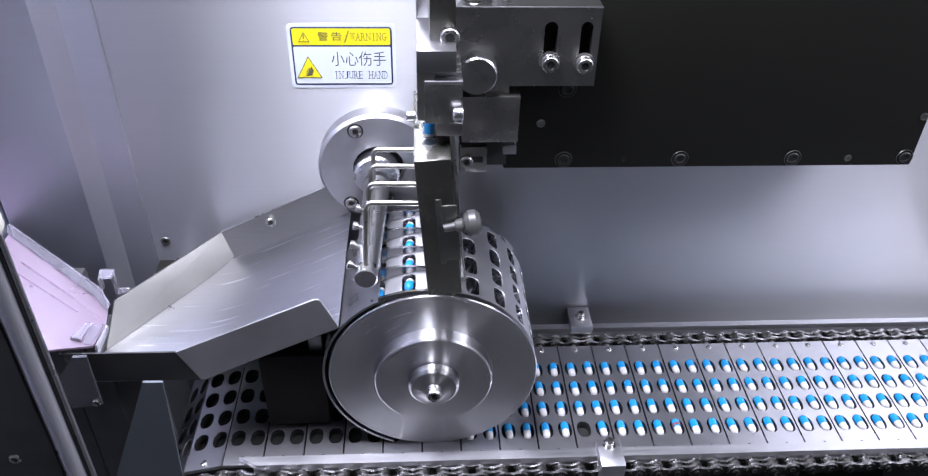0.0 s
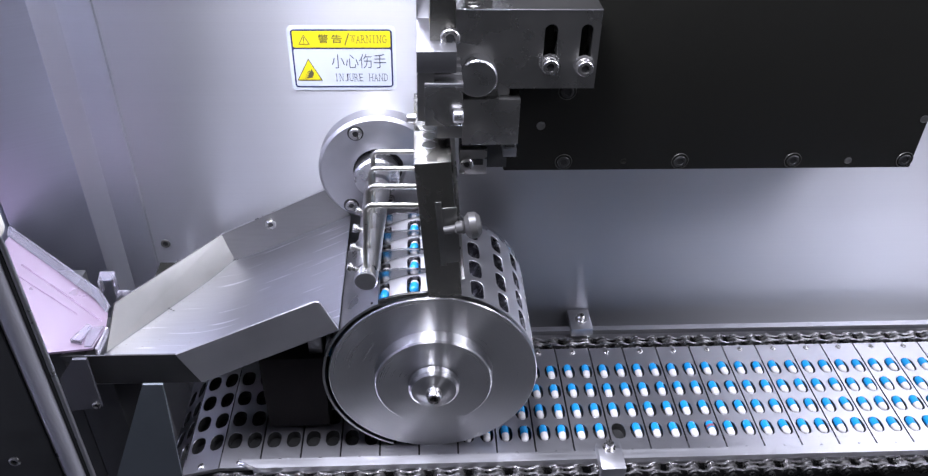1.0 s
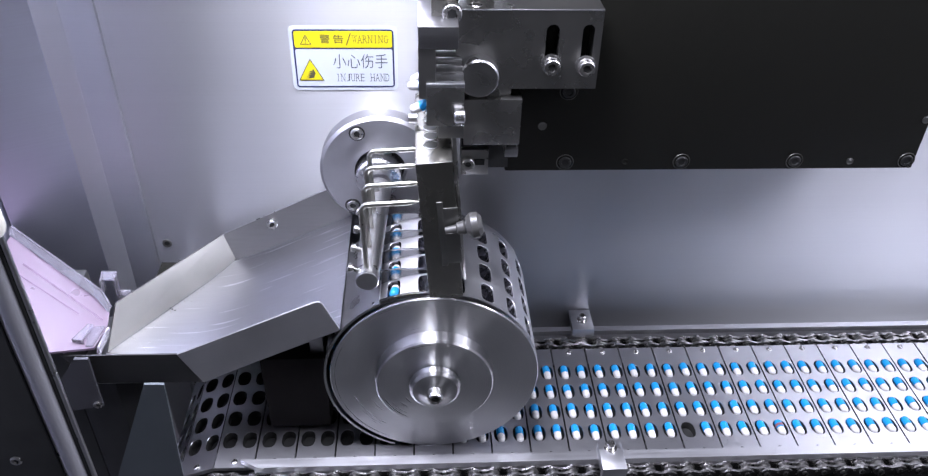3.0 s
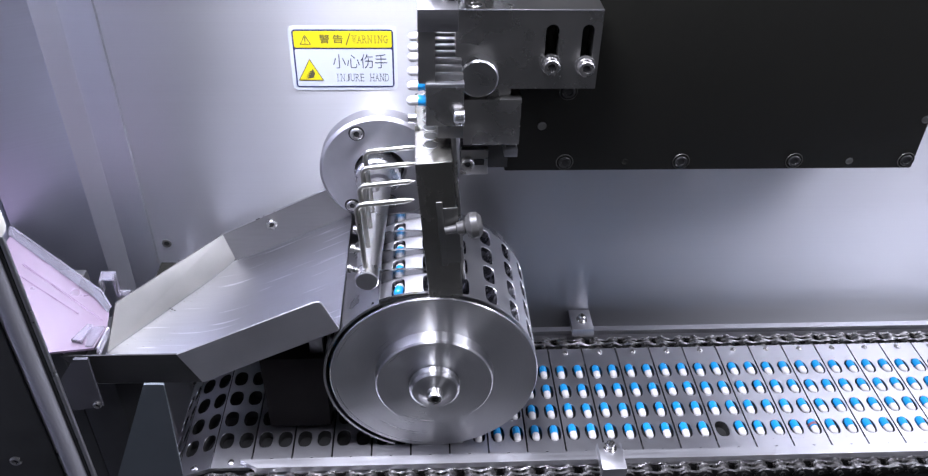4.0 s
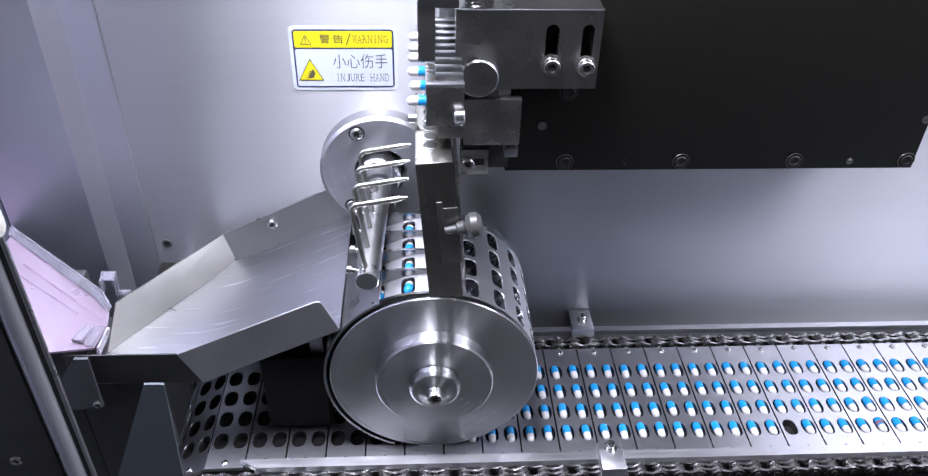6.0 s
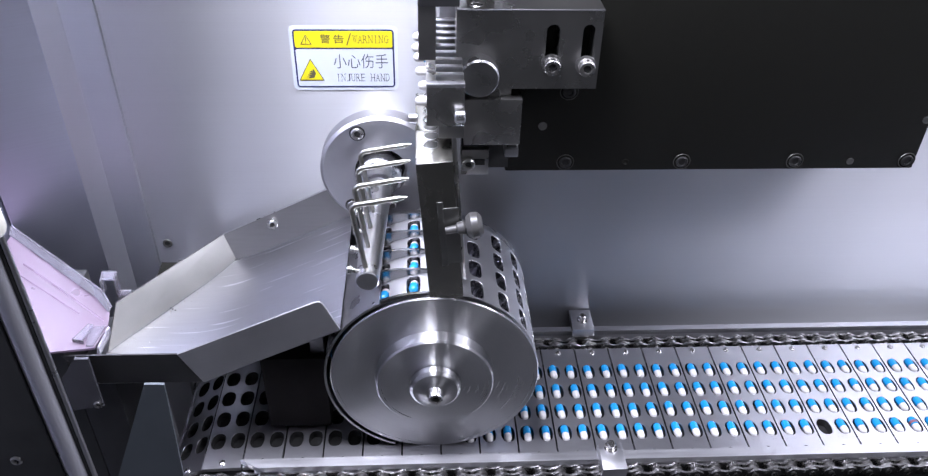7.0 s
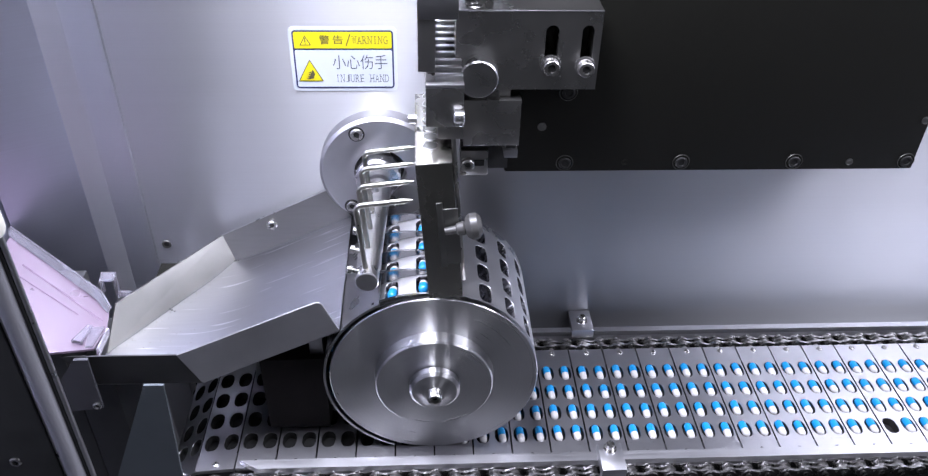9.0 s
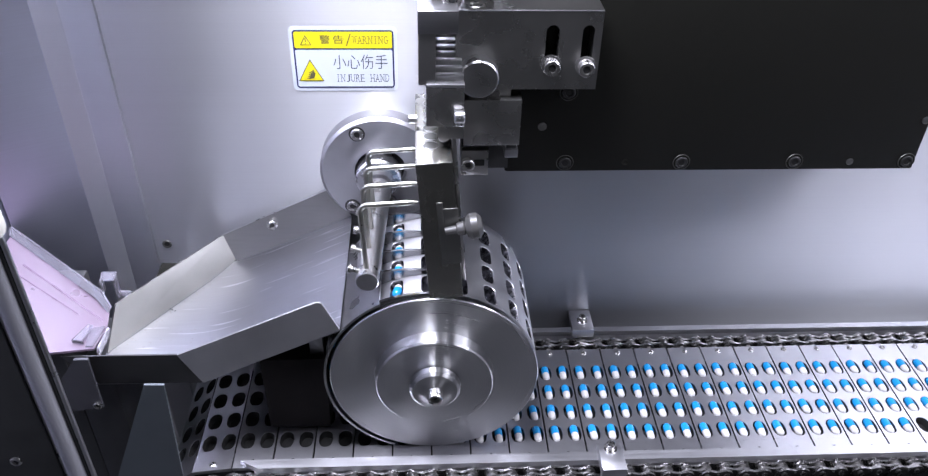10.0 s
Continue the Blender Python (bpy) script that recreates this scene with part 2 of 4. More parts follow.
structure("wall_back", box(B(), -313, 900, WALL, WALL + 4, -160, 800), wall_steel, "brushed stainless steel back wall of the machine")
bm = B()
panel(bm, [(-313, WALL + 1, -160), (-313, WALL + 1, 800), (-336, WALL + 4.6, 800), (-336, WALL + 4.6, -160)], 3)
structure("trim_fold", bm, wall_steel, "folded steel edge beside the back wall")
bm = B()
panel(bm, [(-335.6, WALL + 4.2, -160), (-335.6, WALL + 4.2, 800), (-352, WALL + 2, 800), (-352, WALL + 2, -160)], 3)
structure("trim_corner", bm, wall_steel, "steel corner strip of the machine enclosure")
bm = B()
panel(bm, [(-351.6, WALL + 1.6, -160), (-351.6, WALL + 1.6, 800), (-395, WALL - 20, 800), (-395, WALL - 20, -160)], 3)
structure("trim_panel", bm, side_steel, "angled steel panel in the enclosure corner")
structure("wall_left", box(B(), -402, -395, -420, 115, -160, 800), side_steel, "steel side wall of the machine enclosure")
# Right wall and ceiling are out of view, added for the steel to reflect.
structure("wall_right", box(B(), 900, 905, -420, WALL + 4, -160, 800), wall_steel, "steel side wall of the machine enclosure")
structure("ceiling", box(B(), -402, 905, -420, 160, 800, 806), ceiling_paint, "unseen pale ceiling added above the machine for reflections")
structure("floor", box(B(), -402, 905, -420, 160, -166, -160), dark_frame, "dark steel deck under the conveyor")


# ---- warning label on the wall ----
def lettering(name, text, x, z, height, width, mat, parent, y, thin=0.0):
    """Text set flat on the wall, its lower left corner at x, z, squeezed to the width."""
    cu = bpy.data.curves.new(name, "FONT")
    cu.body = text
    cu.size = 1.0
    cu.offset = -thin
    ob = bpy.data.objects.new(name, cu)
    scene.collection.objects.link(ob)
    bpy.context.view_layer.update()
    mesh = bpy.data.meshes.new_from_object(ob.evaluated_get(bpy.context.evaluated_depsgraph_get()))
    bpy.data.objects.remove(ob)
    xs = [v.co.x for v in mesh.vertices]
    ys = [v.co.y for v in mesh.vertices]
    if not xs:
        return None
    for v in mesh.vertices:
        u = (v.co.x - min(xs)) / (max(xs) - min(xs))
        w = (v.co.y - min(ys)) / (max(ys) - min(ys))
        v.co = Vector((x + u * width, y, z + w * height)) * MM
    mesh.materials.append(mat)
    out = new(name, mesh)
    out.parent = parent
    return out


SERIFS = {"I": "tcbc", "N": "tltrbl", "J": "tr", "U": "tltr", "R": "tlblbr", "E": "tlbl", "H": "tltrblbr", "A": "blbr", "D": "tlbl", "W": "tltr", "G": "mr"}


def serif_line(name, text, x, z, height, pitch, mat, parent, y):
    """Thin capitals in even cells, each with small serif bars."""
    for k, letter in enumerate(text):
        if letter == " ":
            continue
        w = pitch * (0.1 if letter == "I" else 0.72)
        left = x + k * pitch + (pitch - w) / 2
        lettering(name, letter, left, z, height, w, mat, parent, y, 0.014)
        feet = SERIFS[letter]
        for i in range(0, len(feet), 2):
            zz = {"t": z + height - 0.3, "b": z, "m": z + height * 0.42}[feet[i]]
            xx = {"l": left, "r": left + w, "c": left + w / 2}[feet[i + 1]]
            part("serif", box(B(), xx - 0.6, xx + 0.6, y, y + 0.08, zz, zz + 0.3), mat, parent)


def round_plate(bm, x0, x1, z0, z1, y0, y1, r):
    pts = []
    for cx, cz, a0 in ((x1 - r, z1 - r, 0), (x0 + r, z1 - r, 90), (x0 + r, z0 + r, 180), (x1 - r, z0 + r, 270)):
        pts += [(cx + r * math.cos(radians(a0 + k * 22.5)), cz + r * math.sin(radians(a0 + k * 22.5))) for k in range(5)]
    a = [bm.verts.new((x, y0, z)) for x, z in pts]
    b = [bm.verts.new((x, y1, z)) for x, z in pts]
    bm.faces.new(a)
    bm.faces.new(list(reversed(b)))
    for i in range(len(a)):
        j = (i + 1) % len(a)
        bm.faces.new((a[i], b[i], b[j], a[j]))
    return bm


def warning_label():
    ob = thing("warning_label", "white and yellow warning sticker with navy border on the steel wall", "label")
    x0, x1, z0, z1 = -203.2, -138.2, 195.6, 237.4
    part("backing", round_plate(B(), x0, x1, z0, z1, WALL - 0.30, WALL, 3), label_white, ob)
    part("border", round_plate(B(), x0 + 2, x1 - 2, z0 + 2, z1 - 2, WALL - 0.50, WALL - 0.30, 2), label_navy, ob, "navy printed border")
    part("header", round_plate(B(), x0 + 3, x1 - 3, z1 - 13.4, z1 - 3, WALL - 0.70, WALL - 0.50, 1), label_yellow, ob, "yellow header band")
    part("field", round_plate(B(), x0 + 3, x1 - 3, z0 + 3, z1 - 14.6, WALL - 0.70, WALL - 0.50, 1), label_white, ob)

    def triangle(name, cx, cz, h, y, mat, inset=0.0):
        bm = B()
        w = h * 0.54
        panel(bm, [(cx - w + inset * 1.7, y, cz + inset), (cx + w - inset * 1.7, y, cz + inset), (cx, y, cz + h - inset * 2)], 0.15)
        return part(name, bm, mat, ob)

    triangle("sign_edge", x0 + 11.4, z0 + 6.8, 14.5, WALL - 0.75, label_dark)
    triangle("sign_field", x0 + 11.4, z0 + 6.8, 14.5, WALL - 0.90, label_yellow, 0.5)
    bm = B()
    px, pz = x0 + 11.4, z0 + 8.2
    panel(bm, [(px - 1.8, WALL - 1.10, pz), (px + 1.6, WALL - 1.10, pz + 0.6), (px + 2.8, WALL - 1.10, pz + 3.6), (px + 1.4, WALL - 1.10, pz + 6.6), (px + 0.4, WALL - 1.10, pz + 3.8)], 0.1)
    for k in range(4):
        panel(bm, [(px - 3.2 + 0.5 * k, WALL - 1.06, pz + 1.3 * k), (px + 0.6, WALL - 1.06, pz + 0.9 + 1.2 * k), (px + 0.6, WALL - 1.06, pz + 1.9 + 1.2 * k)], 0.1)
    part("pictogram", bm, label_dark, ob, "dark printed pictogram")
    triangle("small_sign_edge", x0 + 9.8, z1 - 11.4, 6.4, WALL - 0.75, label_dark)
    triangle("small_sign_field", x0 + 9.8, z1 - 11.4, 6.4, WALL - 0.90, label_yellow, 0.5)
    bm = B()
    box(bm, x0 + 9.5, x0 + 10.1, WALL - 1.10, WALL - 1.00, z1 - 9.4, z1 - 6.6)
    box(bm, x0 + 9.5, x0 + 10.1, WALL - 1.10, WALL - 1.00, z1 - 10.6, z1 - 10.0)
    part("mark", bm, label_dark, ob)
    lettering("heading", "警", x0 + 18.4, z1 - 10.6, 5.6, 6.2, label_dark, ob, WALL - 0.85)
    lettering("heading", "告", x0 + 26.4, z1 - 10.6, 5.6, 6.4, label_dark, ob, WALL - 0.85)
    lettering("heading", "/", x0 + 34.0, z1 - 11.8, 7.6, 3.4, label_dark, ob, WALL - 0.85, 0.012)
    serif_line("heading", "WARNING", x0 + 37.8, z1 - 10.5, 4.9, 3.15, label_dark, ob, WALL - 0.85)
    lettering("message", "小心伤手", x0 + 25.5, z0 + 14.8, 9.4, 33.4, label_ink, ob, WALL - 0.85, 0.006)
    serif_line("message", "INJURE HAND", x0 + 26.4, z0 + 6.2, 5.0, 3.05, label_ink, ob, WALL - 0.85)


warning_label()


def wall_screw(x, z, name="wall_screw"):
    ob = thing(name, "small steel screw set in the brushed wall", "screw", "wall screws")
    bm = B()
    lathe(bm, [(0, 3.4), (0.6, 3.2), (0.8, 2.4), (0.3, 1.6), (0.3, 0)], (x, WALL, z), (0, -1, 0), 18)
    part("washer", bm, cover_steel, ob)
    bm = B()
    lathe(bm, [(0, 1.9), (0.1, 1.9)], (x, WALL - 0.35, z), (0, -1, 0), 10)
    part("socket", bm, dark_hole, ob)


wall_screw(-304.8, 76.8)


# ---- comb shaft and its flange ----
flange_steel = material("flange_steel", (0.44, 0.44, 0.46), 0.46, 1.0, (120, 120, 120), 0.06, 0.03, 0.08, 30.0)
finger_steel = material("finger_steel", (0.42, 0.41, 0.37), 0.32, 1.0, (200, 200, 200), 0.05, 0.0, 0.05, 40.0)
SHAFT = (-155.0, 15.0, 136.5)


def flange():
    ob = thing("bearing_flange", "round polished steel bearing flange screwed to the back wall", "flange")
    x, z = -150.8, 142.5
    bm = B()
    lathe(bm, [(0, 40), (10.5, 40), (12.5, 38), (12.5, 17.2), (5, 17.2), (5, 0)], (x, WALL, z), (0, -1, 0), 72)
    part("ring", bm, flange_steel, ob)
    bm = B()
    lathe(bm, [(0, 17.0), (0.3, 17.0)], (x - 1.6, WALL - 5, z), (0, -1, 0), 40)
    part("gap", bm, dark_hole, ob)
    bm = B()
    lathe(bm, [(0, 14.8), (14, 14.8), (15.5, 13.4), (15.5, 0)], (x - 1.6, WALL - 5.2, z - 1.2), (0, -1, 0), 48)
    part("boss", bm, turned_steel, ob)
    for sx, sz in ((-165.0, 171.2), (-170.8, 116.4), (-119.0, 150.0)):
        bm = B()
        lathe(bm, [(0, 5.2), (0.25, 5.2)], (sx, WALL - 12.5, sz), (0, -1, 0), 24)
        well = part("counterbore", bm, dark_hole, ob)
        socket_screw("screw", (sx, WALL - 12.4, sz), (0, -1, 0), 4.1, 1.8, well)
    part("dowel", rod(B(), (-144, WALL - 10, 121.8), (-144, 108, 121.8), 2.6, 16, 0.5), screw_steel, ob)


flange()


def comb_shaft():
    """Rocks about its own axis; built round that axis."""
    ob = thing("comb_shaft", "polished steel shaft with four bent wire fingers", "shaft", "", SHAFT)
    bm = B()
    lathe(bm, [(-4, 0), (-4, 6.0), (-3.4, 6.6), (0, 6.6), (92, 8.4), (92, 0)], (0, 0, 0), (0, 1, 0), 32)
    part("bar", bm, bright_steel, ob)
    for y in ROWS:
        y -= SHAFT[1]
        bend = [(6.0 - 4 * math.cos(radians(a)), y, 44 + 4 * math.sin(radians(a))) for a in range(0, 91, 15)]
        part("finger", tube_path(B(), [(0.0, y, 3), (0.4, y, 12), (1.6, y, 36)] + bend + [(20, y, 48), (28, y, 48), (33, y, 48)], 1.5, 12, 0.3), finger_steel, ob, "bent polished wire finger")
        bm = B()
        rod(bm, (-3, y, 4), (-8, y, 6.2), 1.5, 12)
        lathe(bm, [(0, 1.5), (0.3, 2.5), (2.6, 2.5), (3, 2.1), (3, 0)], (-7.6, y, 6.0), (-0.92, 0, 0.3), 16)
        part("set_screw", bm, screw_steel, ob)
    part("collar_screw", rod(B(), (0, 78, 4), (0, 78, 14), 3.0, 18, 0.6), screw_steel, ob)
    return ob


comb = comb_shaft()


# ---- the drum ----
def feed_drum():
    """Turns about its axis; built round that axis, with its front face at y = 8.5."""
    x, z, r = DRUM
    ob = thing("feed_drum", "polished steel drum with rows of capsule pockets and turned face", "drum", "", (x, 0, z))

    def bend(u, v, d):
        a = u / r
        return Vector((-(r - d) * math.sin(a), v, (r - d) * math.cos(a)))

    cell = 2 * math.pi * r / COLUMNS
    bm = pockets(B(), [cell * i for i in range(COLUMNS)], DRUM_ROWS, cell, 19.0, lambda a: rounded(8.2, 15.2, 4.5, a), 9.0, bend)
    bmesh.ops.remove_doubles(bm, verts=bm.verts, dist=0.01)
    part("shell", bm, shell_steel, ob, "pocketed steel shell", shaded_pocket_steel)
    bm = B()
    lathe(bm, [(2.2, 34), (0, r - 0.6), (0.6, r), (4.2, r), (4.2, 34)], (0, 8.0, 0), (0, 1, 0), 144)
    part("face", bm, face_steel, ob, "turned steel face")
    bm = B()
    lathe(bm, [(88.4, r), (94.5, r), (95, r - 0.5), (95, 10)], (0, 0, 0), (0, 1, 0), 96)
    part("rear_rim", bm, turned_steel, ob)
    bm = B()
    lathe(bm, [(0, 36.4), (7.4, 35.6), (8.4, 34.6), (7.4, 14)], (0, 10.4, 0), (0, -1, 0), 96)
    part("step", bm, face_steel, ob)
    bm = B()
    lathe(bm, [(0, 15.4), (4.0, 15.2), (5.6, 13.4), (5.6, 9), (6.6, 7.5), (6.6, 4)], (0, 2.2, 0), (0, -1, 0), 64)
    part("hub", bm, face_steel, ob)
    bm = B()
    lathe(bm, [(0, 4.8), (6.5, 4.6), (7.5, 3.9), (7.5, 2.6), (5, 2.4), (5, 0)], (0, -2.8, 0), (0, -1, 0), 32)
    nut = part("spindle", bm, screw_steel, ob)
    bm = B()
    lathe(bm, [(0, 2.35), (0.2, 2.35)], (0, -7.7, 0), (0, -1, 0), 6)
    part("socket", bm, dark_hole, nut)
    return ob


# Drum pockets darker than the shell: their shade is in the colour.
shaded_pocket_steel = material("shaded_pocket_steel", (0.30, 0.30, 0.33), 0.26, 1.0, (200, 200, 200), 0.2, 0.0, 0.1, 30.0)
face_steel = material("face_turned_steel", (0.59, 0.59, 0.60), 0.29, 1.0, (60, 60, 60), 0.05, 0.0, 0.03, 20.0, 0.95, "radial", 900.0)
drum = feed_drum()


guard_steel = material("guard_steel", (0.42, 0.42, 0.43), 0.3, 1.0, (60, 60, 60), 0.06, 0.0, 0.06, 20.0)


def drum_guard():
    ob = thing("drum_guard", "thin dark steel guard curved under the drum", "guard")
    x, z, r = DRUM
    bm = B()
    rings = []
    for k in range(41):
        a = radians(118 + 129 * k / 40)
        rings.append([bm.verts.new((x + rr * math.cos(a), y, z + rr * math.sin(a))) for rr, y in ((r + 2.3, 8.4), (r + 3.7, 8.4), (r + 3.7, 84), (r + 2.3, 84))])
    for a, b in zip(rings, rings[1:]):
        for i in range(4):
            bm.faces.new((a[i], a[(i + 1) % 4], b[(i + 1) % 4], b[i]))
    bm.faces.new(rings[0])
    bm.faces.new(rings[-1])
    part("sheet", bm, guard_steel, ob)


drum_guard()


guide_steel = material("guide_steel", (0.27, 0.27, 0.28), 0.22, 1.0, (60, 60, 60), 0.05, 0.0, 0.05, 20.0)


def drum_guides():
    """Curved fingers lying over the drum between the rows, from the shaft to the tube block."""
    x, z, r = DRUM
    for y in (11.6, 31.3, 50.3, 69.3, 88.6):
        ob = thing("guide_ring", "curved polished steel guide strip over the drum", "guide", "guide strips over the drum")
        bm = B()
        rings = []
        for k in range(17):
            a = radians(88 + 34 * k / 16)
            h = 1.4 + (8.8 if y > 20 else 2.4) * (k / 16) ** 1.15
            rings.append([bm.verts.new((x + rr * math.cos(a), yy, z + rr * math.sin(a))) for rr, yy in ((r + 0.5, y - 1.2), (r + h, y - 0.9), (r + h, y + 0.9), (r + 0.5, y + 1.2))])
        for a, b in zip(rings, rings[1:]):
            for i in range(4):
                bm.faces.new((a[i], a[(i + 1) % 4], b[(i + 1) % 4], b[i]))
        bm.faces.new(rings[0])
        bm.faces.new(rings[-1])
        part("strip", bm, guide_steel, ob)


drum_guides()


# ---- tube block, feeder and drive housing ----
tube_steel = material("dark_polished_steel", (0.29, 0.285, 0.26), 0.27, 1.0, (60, 60, 60), 0.05, 0.0, 0.04, 20.0)


def tube_block():
    ob = thing("tube_block", "tall dark steel capsule tube block above the drum", "feed block")
    lean = Matrix.Translation((-101.1, 0, 127)) @ Matrix.Rotation(radians(-4.5), 4, "Y") @ Matrix.Translation((101.1, 0, -127))
    part("body", box(B(), -120.4, -101.4, 8.5, 88, 127.2, 215.6, 0.5, lean), tube_steel, ob)
    part("side_plate", box(B(), -101.3, -99.0, 22, 92, 128, 226, 0.4, lean), block_steel, ob)
    # thin darker plates drawn in place of the stepped cutout
    part("slide_cover", box(B(), -108.5, -100.6, 7.9, 8.6, 152, 188, 0.2, lean), cover_steel, ob, "thin darker plate standing in for the stepped cutout")
    part("slide_step", box(B(), -111.6, -108.4, 7.9, 8.6, 150, 192, 0.2, lean), cover_steel, ob)
    for k in range(7):
        c = lean @ Vector((-112.0, 26.8 + 9.4 * k, 215.6))
        bm = B()
        lathe(bm, [(0, 4.3), (0.15, 4.3), (0.3, 3.9), (0.1, 3.8), (0.1, 0)], c, (0, 0, 1), 22)
        rim = part("tube_mouth", bm, bright_steel, ob)
        # a dark disc stands for the shade down the bore
        bm = B()
        lathe(bm, [(0.12, 3.7), (0.22, 3.7)], c, (0, 0, 1), 22)
        part("bore", bm, cover_steel, rim)
    bm = B()
    rod(bm, (-131.0, 50, 217.5), (-126, 50, 217.5), 2.6, 14, 0.4)
    part("stop_pin", bm, bright_steel, ob)
    # thumb screw of clear plastic
    screw = thing("thumb_screw", "translucent plastic thumb screw in the tube block", "screw")
    bm = B()
    lathe(bm, [(0, 2.0), (6, 2.2), (6.5, 3.2), (10, 3.8), (10.8, 3.2), (11.4, 5.2), (14, 7.2), (17.5, 6.9), (19.6, 4.6), (20.2, 0)], (-112, 4, 176), (1, 0.02, 0.2), 24)
    part("knob", bm, nylon, screw)


tube_block()


def feed_head():
    ob = thing("capsule_feeder", "grey steel capsule feeder with a row of channel bars", "feeder")
    part("body", box(B(), -121.4, -102.6, 20, 110, 229, 250, 0.4), block_steel, ob)
    part("lower_body", box(B(), -115.5, -102.6, 20, 110, 222, 229.1, 0.3), block_steel, ob)
    part("front_edge", box(B(), -121.4, -102.6, 19.9, 24, 250, 252, 0.4), rail_steel, ob)
    for k in range(9):
        y = 29.5 + 8.9 * k
        part("bar", box(B(), -116.8, -102.8, y - 2.0, y + 2.0, 250, 253.5, 0.9), bright_steel, ob, "polished channel bar")
    part("rear_cover", box(B(), -113, -101, 106, 110, 250, 275, 0.4), rail_steel, ob)
    part("hanger", box(B(), -104, -98, 66, 110, 222, 250, 0.4), block_steel, ob)
    bm = B()
    rod(bm, (-107.6, 16.8, 236.2), (-102.4, 16.8, 236.2), 3.3, 18, 0.5)
    rod(bm, (-106.8, 18.4, 231.2), (-102.4, 18.4, 231.2), 1.2, 10)
    part("side_pin", bm, bright_steel, ob, "bright dowel pin")
    return ob


feed_head()


def pusher():
    """Moves up and down; its base is the underside of the crosshead."""
    ob = thing("pusher", "sliding steel pusher bar with a dark front face", "pusher", "", (-115, 20, 256.4))
    part("crosshead", box(B(), -10.1, 9, 0, 62, 0, 11, 0.4), pusher_steel, ob)
    part("blade", box(B(), -10.1, -1.8, 1, 85, -26.5, 0, 0.3), block_steel, ob)
    part("arm", box(B(), -10.1, 9, 42, 62, 11, 80, 0.5), pusher_steel, ob)
    part("upright", box(B(), -3.6, 9, 13, 41.9, 11, 80, 0.4), tube_steel, ob)
    socket_screw("screw", (6.2, 13, 13.0), (0, -1, 0), 4.8, 3, ob)
    return ob


pusher_steel = material("pusher_steel", (0.35, 0.35, 0.36), 0.34, 1.0, (30, 30, 500), 0.06, 0.1, 0.06, 20.0)
press = pusher()


def bracket():
    ob = thing("slotted_bracket", "dark steel bracket with two slots bolted to the black housing", "bracket")
    y = 50.0
    bm = B()
    x0, x1, z0, z1 = -105.8, -31.4, 234.9, 277.8
    s = ((-60.0, -53.2), (-41.4, -35.2))
    lo, hi = 245, 270.2
    slot_backs = []
    edges = [x0, s[0][0], s[0][1], s[1][0], s[1][1], x1]
    for k in range(5):
        if k in (1, 3):
            box(bm, edges[k], edges[k + 1], y, y + 16, z0, lo)
            box(bm, edges[k], edges[k + 1], y, y + 16, hi, z1)
            slot_backs.append((edges[k], edges[k + 1]))
        else:
            box(bm, edges[k], edges[k + 1], y, y + 16, z0, z1)
    bmesh.ops.remove_doubles(bm, verts=bm.verts, dist=0.01)
    part("plate", bm, block_steel, ob)
    for a, b in slot_backs:
        # fillets that round the slot's ends
        bm = B()
        half = (b - a) / 2
        for zc, up in ((lo + half, -1), (hi - half, 1)):
            for side in (-1, 1):
                corner = ((a + b) / 2 + side * half, zc + up * half)
                arc = [((a + b) / 2 + side * half * math.cos(radians(k * 15)), zc + up * half * math.sin(radians(k * 15))) for k in range(7)]
                for p, q in zip(arc, arc[1:]):
                    front = [bm.verts.new((x, y + 0.02, z)) for x, z in (corner, p, q)]
                    rear = [bm.verts.new((x, y + 12, z)) for x, z in (corner, p, q)]
                    bm.faces.new(front)
                    bm.faces.new(rear)
                    for i in range(3):
                        bm.faces.new((front[i], front[(i + 1) % 3], rear[(i + 1) % 3], rear[i]))
        part("slot_end", bm, block_steel, ob)
        part("slot_back", box(B(), a - 0.2, b + 0.2, y + 12, y + 15.9, lo - 0.2, hi + 0.2), black_paint, ob)
    part("edge_trim", box(B(), x0, x1, y - 0.25, y + 0.6, z1 - 0.5, z1 + 0.2, 0.2), rail_steel, ob, "brighter strip along the top edge")
    for cx, cz in ((-56.4, 248.2), (-38.3, 247.4)):
        bm = B()
        lathe(bm, [(0, 5.3), (1.4, 5.3), (1.6, 5.0), (1.6, 0)], (cx, y, cz + 1), (0, -1, 0), 28)
        bolt = part("washer", bm, screw_steel, ob)
        socket_screw("bolt", (cx, y - 1.5, cz + 1), (0, -1, 0), 4.3, 4.6, bolt)
    socket_screw("top_screw", (-96, y + 8, z1 - 0.4), (0, 0, 1), 4.6, 0.8, ob)
    bm = B()
    lathe(bm, [(0, 10.4), (8.2, 10.4), (9, 9.6), (9, 0)], (-94.2, y, 244.4), (0, -1, 0), 56)
    part("guide_pin", bm, pin_steel, ob, "round steel pin with a flat face")
    part("clamp_block", box(B(), -101.0, -70.2, 48, 74, 202, 229.6, 0.5), block_steel, ob)
    part("clamp_cap", box(B(), -98, -76, 53, 74, 229.6, 234.9), block_steel, ob)
    part("foot", box(B(), -77.6, -70.2, 51, 66, 192.5, 197.5, 0.3), rail_steel, ob)
    part("foot_stem", box(B(), -76.6, -71.2, 53, 66, 197.5, 202), dark_frame, ob)
    plate = thing("slotted_plate", "dark steel plate with a slotted screw behind the tube block", "plate")
